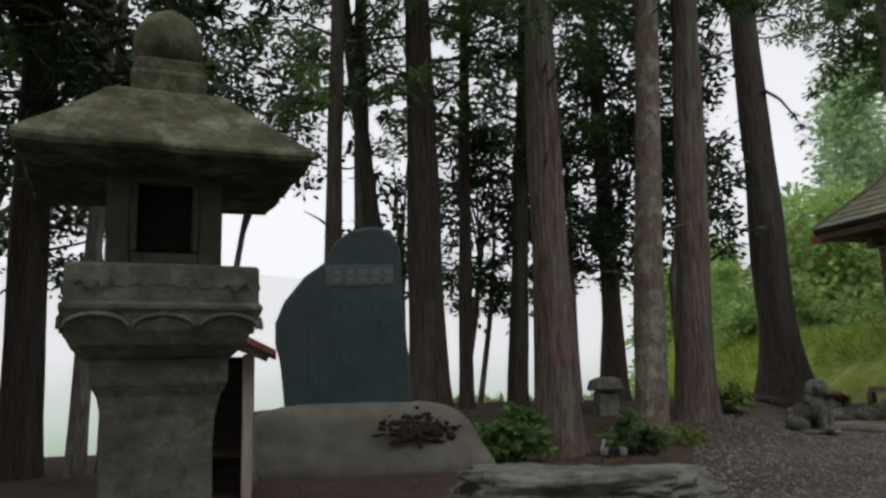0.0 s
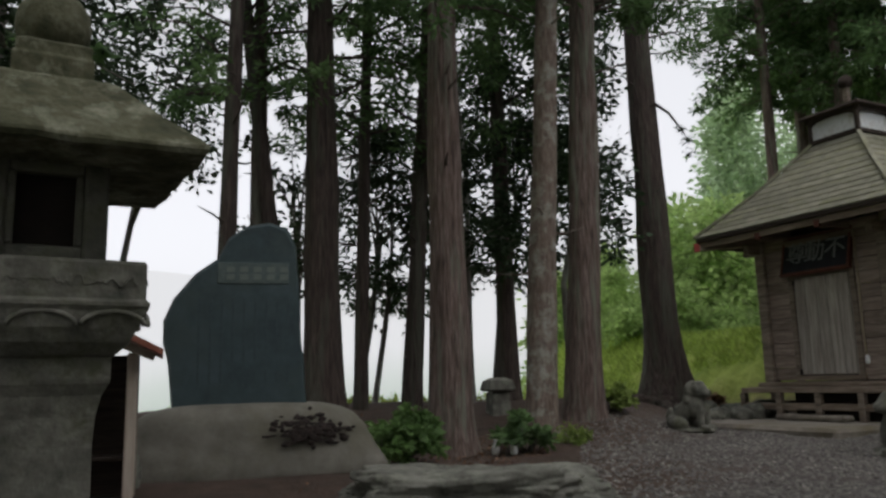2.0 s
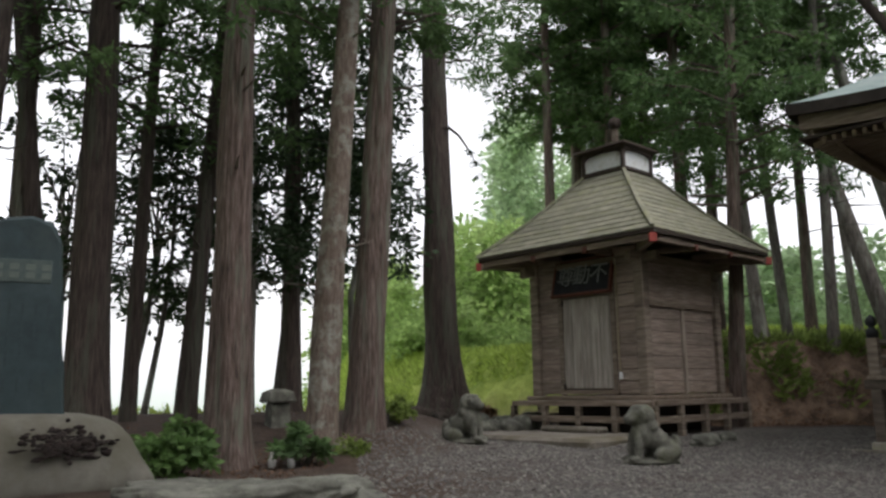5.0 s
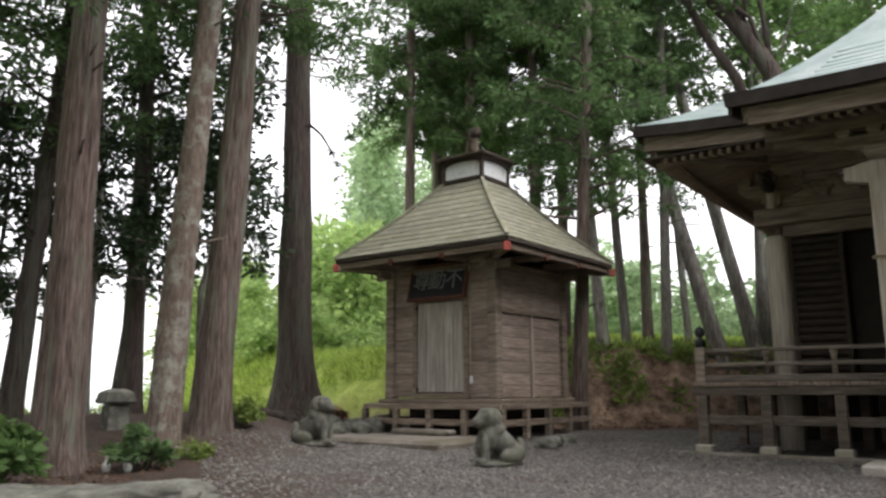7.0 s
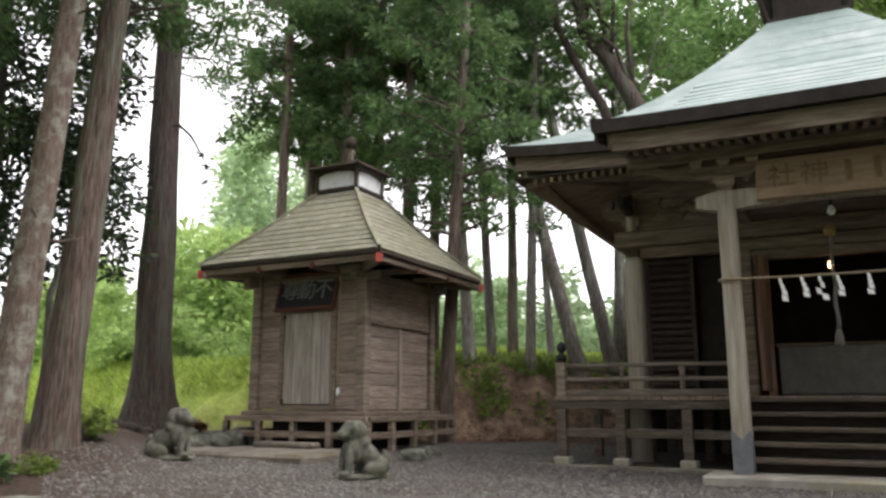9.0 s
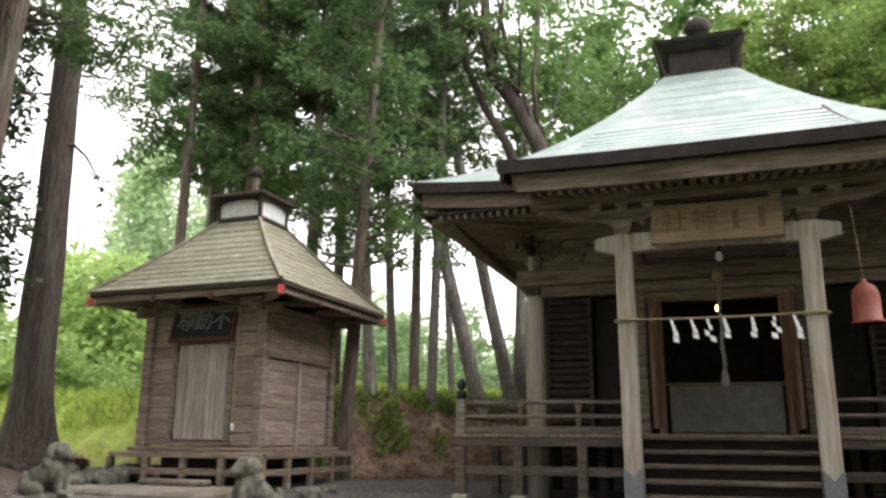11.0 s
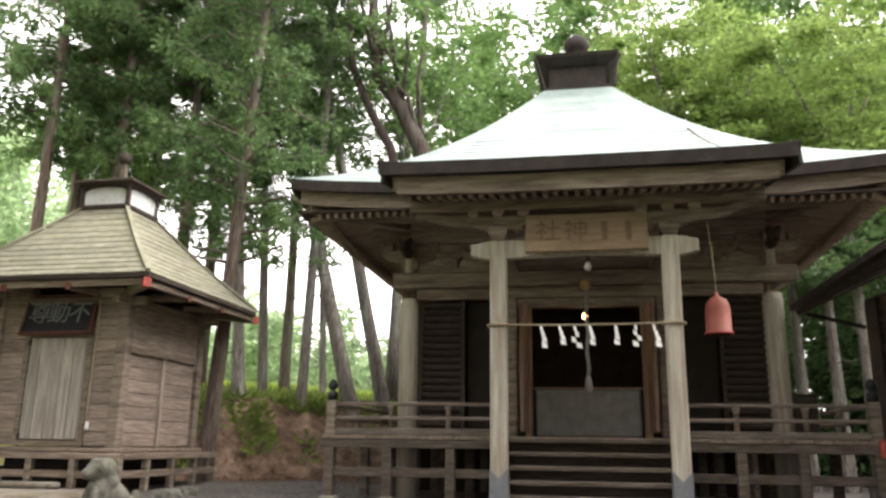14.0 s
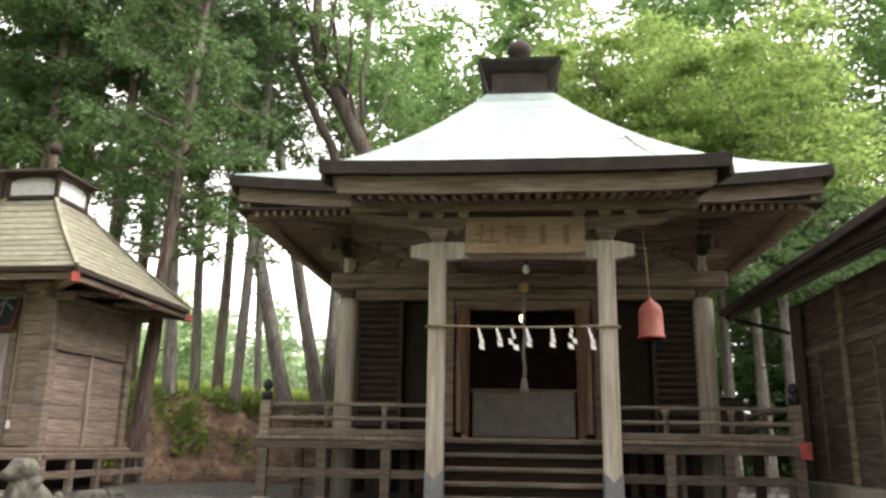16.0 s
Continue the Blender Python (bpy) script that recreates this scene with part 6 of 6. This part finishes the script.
for az in (83.5, 85.6, 87.4):
    conifer(az, az - 0.4, 18.5, 0.3, 4.6, "dark trunk on the slope behind the storehouse", BARK_GREY, seed=int(az * 10), flare=1.1, reach=1.6, height=7.5, stubs=2)

# unseen wood closing the forecourt behind and over the camera, added to block skylight
for i, (az, r, cf, reach) in enumerate(((-38, 8.5, 5.0, 4.2), (-37, 4.7, 4.8, 3.4), (-46, 5.5, 5.5, 4.8), (-62, 9.0, 3.5, 3.6), (-78, 6.0, 5.0, 4.6), (-95, 12.0, 4.0, 3.8), (-165, 6.0, 4.5, 4.6), (178, 10.0, 3.0, 3.8), (160, 5.5, 5.0, 4.8), (142, 9.5, 3.0, 3.8), (124, 7.0, 4.5, 4.4), (-55, 13.0, 2.5, 3.6), (150, 14.0, 2.5, 4.0), (-150, 16.0, 2.5, 4.0), (-118, 18.0, 2.5, 4.0))):
    conifer(az, az, r, 0.5, cf, "unseen tall cedar added round the forecourt to shade it", seed=200 + i, reach=reach, density=1.5, size=0.5, per=9, stubs=0, height=15)

# far woods as masses of leaves
rng = np.random.default_rng(5)


def far_wood(name, label, a0, a1, r0, r1, z0, z1, n, rad, per, size, leaf, seed):
    rg = np.random.default_rng(seed)
    az, r = np.radians(rg.uniform(a0, a1, n)), rg.uniform(r0, r1, n)
    x, y = r * np.sin(az), r * np.cos(az)
    top = z0 + (z1 - z0) * np.clip(0.55 + 0.4 * np.sin(az * 43 + seed) * np.cos(az * 19) + 0.25 * np.sin(az * 97 + seed), 0.15, 1.2)
    z = ground_z(x, y) + z0 + (top - z0) * rg.uniform(0, 1, n) ** 0.8
    pts = clump_points(np.stack([x, y, z], 1), rg.uniform(0.5, 1.2, n) * rad, per, seed, 0.7, 0.5)
    ob = link_mesh(name, leaf_mesh(name, pts, size, 0.5, 0.1, 1.6, seed), leaf)
    tagged(ob, label, "woods", kind="stuff")


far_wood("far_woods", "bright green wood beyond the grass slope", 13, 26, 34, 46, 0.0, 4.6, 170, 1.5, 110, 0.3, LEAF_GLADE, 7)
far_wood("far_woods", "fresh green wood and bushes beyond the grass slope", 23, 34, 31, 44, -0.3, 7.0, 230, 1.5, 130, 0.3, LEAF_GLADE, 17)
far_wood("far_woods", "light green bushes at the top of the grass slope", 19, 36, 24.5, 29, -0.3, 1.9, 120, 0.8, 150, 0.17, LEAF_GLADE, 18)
# these two masses carry their haze in the leaf colour
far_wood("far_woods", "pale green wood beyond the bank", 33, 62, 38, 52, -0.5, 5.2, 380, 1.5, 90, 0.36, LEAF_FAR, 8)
far_wood("far_woods", "tree crowns with painted haze rising over the grass slope", 27.3, 33, 46, 56, 3, 15, 240, 1.8, 110, 0.36, LEAF_FAR, 9)
far_wood("far_woods", "green wood on the hill behind the hall", 58, 104, 34, 42, 3.0, 26.0, 1000, 1.9, 100, 0.36, LEAF_MID, 10)


far_wood("near_woods", "dark green thicket on the slope behind the storehouse", 79, 101, 20.5, 30, -0.4, 6.0, 900, 1.1, 110, 0.2, LEAF_CEDAR, 27)


def scatter(name, label, cat, leaf, region, n, height, width, seed, spread=0.9, blades=1):
    """Upright blades or fronds over a stretch of ground."""
    rg = np.random.default_rng(seed)
    a0, a1, r0, r1, test = region
    az, r = np.radians(rg.uniform(a0, a1, n)), np.sqrt(rg.uniform(r0 * r0, r1 * r1, n))
    x, y = r * np.sin(az), r * np.cos(az)
    keep = test(x, y)
    x, y = x[keep], y[keep]
    z = ground_z(x, y)
    m = len(x)
    d = rg.normal(size=(m, 3)) * (spread, spread, 0) + (0, 0, 1)
    d /= np.linalg.norm(d, axis=1, keepdims=True)
    h = height * rg.uniform(0.5, 1.3, (m, 1))
    w = np.cross(d, rg.normal(size=(m, 3)))
    w /= np.linalg.norm(w, axis=1, keepdims=True)
    w *= width * rg.uniform(0.6, 1.3, (m, 1))
    p = np.stack([x, y, z - 0.02], 1)
    v = np.stack([p - w * 0.5, p + d * h * 0.55 - w, p + d * h, p + d * h * 0.55 + w], 1).reshape(-1, 3)
    me = bpy.data.meshes.new(name)
    me.vertices.add(4 * m)
    me.vertices.foreach_set("co", v.astype(np.float32).ravel())
    me.loops.add(4 * m)
    me.loops.foreach_set("vertex_index", np.arange(4 * m, dtype=np.int32))
    me.polygons.add(m)
    me.polygons.foreach_set("loop_start", np.arange(0, 4 * m, 4, dtype=np.int32))
    me.update(calc_edges=True)
    tagged(link_mesh(name, me, leaf), label, cat, kind="stuff")


scatter("grass", "bright green grass on the open slope", "grass", GRASS, (14, 36, 15.5, 36, lambda x, y: (bank_depth(x, y) > 1.1) | ((np.hypot(x, y) > 16.5) & (np.degrees(np.arctan2(x, y)) < 21))), 70000, 0.26, 0.022, 1)
scatter("grass", "pale grass at the edge of the valley", "grass", GRASS, (-40, 16, 15.5, 22, lambda x, y: np.hypot(x, y) > 15.5), 14000, 0.25, 0.02, 2)
scatter("ferns", "ferns and low plants along the bank top", "ferns", FERN, (39, 62, 15, 24, lambda x, y: (bank_depth(x, y) > 1.45 + 0.6 * np.sin(x * 2.3) * np.sin(y * 1.9)) & (bank_depth(x, y) < 6)), 34000, 0.3, 0.032, 3, 1.5)
scatter("grass", "sunlit pale grass on the flat ground above the bank", "grass", GRASS, (36, 64, 17, 36, lambda x, y: bank_depth(x, y) > 3.2), 26000, 0.3, 0.03, 9, 1.2)
scatter("ferns", "undergrowth on the slope beside the hall", "ferns", FERN, (80, 92, 17, 26, lambda x, y: bank_depth(x, y) > 0.3), 14000, 0.5, 0.06, 4, 1.1)
scatter("ferns", "sparse ferns on the earth bank", "ferns", FERN, (39, 50, 14, 19, lambda x, y: (bank_depth(x, y) > 0.35) & (bank_depth(x, y) < 1.5) & (np.sin(x * 3.1) * np.sin(y * 2.7) > 0.2)), 7000, 0.3, 0.04, 6, 1.5)
scatter("dry_litter", "dead fern stalks and needles on the earth bank", "leaf litter", DRY, (38, 54, 13, 20, lambda x, y: (bank_depth(x, y) > -0.6) & (bank_depth(x, y) < 2.2)), 9000, 0.13, 0.012, 8, 3.0)
scatter("dry_litter", "brown fallen needles and leaves on the ground", "leaf litter", DRY, (-32, 60, 6, 17, lambda x, y: (bank_depth(x, y) > -1.2) | (np.degrees(np.arctan2(x, y)) < 15)), 26000, 0.05, 0.014, 5, 6.0)


def shrub(az, r, w, h, n, leaf, label, seed, size=0.11):
    x, y = at_az(az, r)
    rng = random.Random(seed)
    z = gz(x, y)
    t = thing("shrub", pose(0, 0, 0), label, "shrub")
    bm = bmesh.new()
    centres, rads = [], []
    for i in range(n):
        a, k = rng.uniform(0, 6.28), rng.random() ** 0.5
        c = (x + math.cos(a) * w * k, y + math.sin(a) * w * k, z + h * rng.uniform(0.25, 1) * (1 - 0.5 * k * k))
        centres.append(c)
        rads.append(0.11 * rng.uniform(0.7, 1.4))
        tube_mesh(bm, [(x + 0.2 * (c[0] - x), y + 0.2 * (c[1] - y), z - 0.03), tuple(Vector((x, y, z)).lerp(Vector(c), 0.6) + Vector((0, 0, 0.05))), c], [0.008, 0.006, 0.003], 4)
    part("stems", bm, BARK_GREY, t)
    link_mesh("leaves", leaf_mesh("leaves", clump_points(centres, rads, 34, seed, 0.8, 0.8), size, 0.5, 0.15, 2.0, seed), leaf, t)


shrub(4.6, 9.0, 0.42, 0.62, 46, LEAF_MID, "dense green broad-leaved shrub at a cedar's foot", 1, 0.13)
shrub(3.2, 8.7, 0.25, 0.4, 20, LEAF_MID, "small green shrub beside the plinth", 2, 0.11)
shrub(13.0, 9.9, 0.35, 0.5, 30, LEAF_CEDAR, "feathery green shrub between the trunks", 3, 0.1)
shrub(19.4, 12.6, 0.3, 0.45, 22, FERN, "low green weeds at a trunk's foot", 4, 0.1)
shrub(16.4, 10.6, 0.25, 0.18, 14, FERN, "low green weeds at a trunk's foot", 5, 0.07)
shrub(25.7, 16.2, 0.3, 0.5, 14, DRY, "dead brown fern clump on the bank edge", 6, 0.14)
for i, (az, r, s) in enumerate(((27.3, 15.3, 0.24), (28.6, 14.2, 0.26), (27.8, 13.9, 0.2), (29.4, 14.6, 0.3), (26.0, 13.9, 0.18), (25.2, 15.0, 0.3), (26.4, 14.6, 0.2), (28.0, 15.0, 0.22), (24.2, 14.6, 0.2), (26.9, 14.2, 0.16))):
    boulder("bank_stone", "dark mossy stone in the low bank", az, r, (s, s * 0.8, s * 0.7), i * 40, 20 + i, sink=0.4)
x, y = at_az(24.9, 15.6)
st = turned("tree_stump", None, BARK, [(0.3, -0.3), (0.24, 0.1), (0.21, 0.45), (0.17, 0.5)], n=14)
st.location = (x, y, gz(x, y))
tagged(st, "dark rotten tree stump beside the big cedar", "stump")


def pebbles(n, seed):
    """Loose gravel as small faceted stones."""
    rg = np.random.default_rng(seed)
    az, r = np.radians(rg.uniform(17, 80, n)), np.sqrt(rg.uniform(4.5 ** 2, 12.5 ** 2, n))
    x, y = r * np.sin(az), r * np.cos(az)
    keep = bank_depth(x, y) < -1.3
    x, y = x[keep], y[keep]
    m = len(x)
    z = ground_z(x, y) + np.array([ground_noise(a, b) for a, b in zip(x, y)])
    s = rg.uniform(0.012, 0.032, (m, 1, 1))
    octa = np.array([(1, 0, 0), (0, 1, 0), (-1, 0, 0), (0, -1, 0), (0, 0, 0.7), (0, 0, -0.5)], float)
    v = octa[None] * s * rg.uniform(0.6, 1.4, (m, 6, 1)) + np.stack([x, y, z], 1)[:, None]
    faces = np.array([(0, 1, 4), (1, 2, 4), (2, 3, 4), (3, 0, 4), (1, 0, 5), (2, 1, 5), (3, 2, 5), (0, 3, 5)])
    f_ = (faces[None] + 6 * np.arange(m)[:, None, None]).reshape(-1, 3)
    me = bpy.data.meshes.new("gravel")
    me.vertices.add(6 * m)
    me.vertices.foreach_set("co", v.astype(np.float32).ravel())
    me.loops.add(f_.size)
    me.loops.foreach_set("vertex_index", f_.astype(np.int32).ravel())
    me.polygons.add(len(f_))
    me.polygons.foreach_set("loop_start", np.arange(0, f_.size, 3, dtype=np.int32))
    me.update(calc_edges=True)
    m_ = material("loose_gravel", [(0.075, 0.069, 0.062), (0.205, 0.19, 0.172)], 12, island=0.4, bump=0)
    tagged(link_mesh("gravel", me, m_), "loose grey gravel on the forecourt", "gravel", kind="stuff")


pebbles(16000, 3)


def leaning_tree():
    """The dark crooked tree that leans out beside the hall's roof."""
    t = thing("tree", pose(0, 0, 0), "dark crooked leaning tree with bare forked limbs", "tree", "forest trees")
    x, y = at_az(59.5, 17.6)
    chain = [(x, y, gz(x, y) - 0.2)]
    for az, el in ((59.0, 10), (58.4, 16), (57.4, 20.8), (55.7, 23.8), (53.8, 26), (53.3, 28.7), (53.2, 34)):
        x, y = at_az(az, 17.6)
        chain.append((x, y, EYE + 17.6 * math.tan(radians(el))))
    bm = bmesh.new()
    tube_mesh(bm, chain, [0.26, 0.24, 0.22, 0.2, 0.18, 0.15, 0.13, 0.1], 12, 0.15)
    fork = []
    for az, el in ((56.6, 15.5), (55.0, 20.9), (53.3, 23.6), (51.8, 26.6), (51.2, 31)):
        x, y = at_az(az, 17.9)
        fork.append((x, y, EYE + 17.9 * math.tan(radians(el))))
    tube_mesh(bm, [chain[1]] + fork, [0.16, 0.14, 0.12, 0.1, 0.08, 0.05], 10, 0.12)
    rng = random.Random(8)
    centres, rad = [], []
    for k, (daz, el) in enumerate(((-1.4, 27), (1.8, 29.5), (-2.6, 32), (2.4, 25), (3.6, 31), (-0.8, 36), (1.2, 34))):
        i = 3 + k % 4
        p = Vector(chain[i])
        x, y = at_az(54 + daz, 17.6 + rng.uniform(-1, 1))
        q = Vector((x, y, EYE + 17.6 * math.tan(radians(el))))
        mid = p.lerp(q, 0.5) + Vector((rng.uniform(-0.3, 0.3), rng.uniform(-0.3, 0.3), rng.uniform(-0.1, 0.3)))
        tube_mesh(bm, [tuple(p), tuple(mid), tuple(q)], [0.07, 0.045, 0.012], 7)
        for j in range(4):
            c = mid.lerp(q, rng.uniform(0.2, 1.2)) + Vector((rng.gauss(0, 0.35), rng.gauss(0, 0.35), rng.gauss(0, 0.3)))
            centres.append(tuple(c))
            rad.append(rng.uniform(0.25, 0.5))
    part("trunk", bm, BARK_DARK, t)
    link_mesh("crown", leaf_mesh("crown", clump_points(centres, rad, 60, 9, 0.5, 0.8), 0.13, 0.5, 0.1, 1.8, 9), LEAF_MID, t)


leaning_tree()
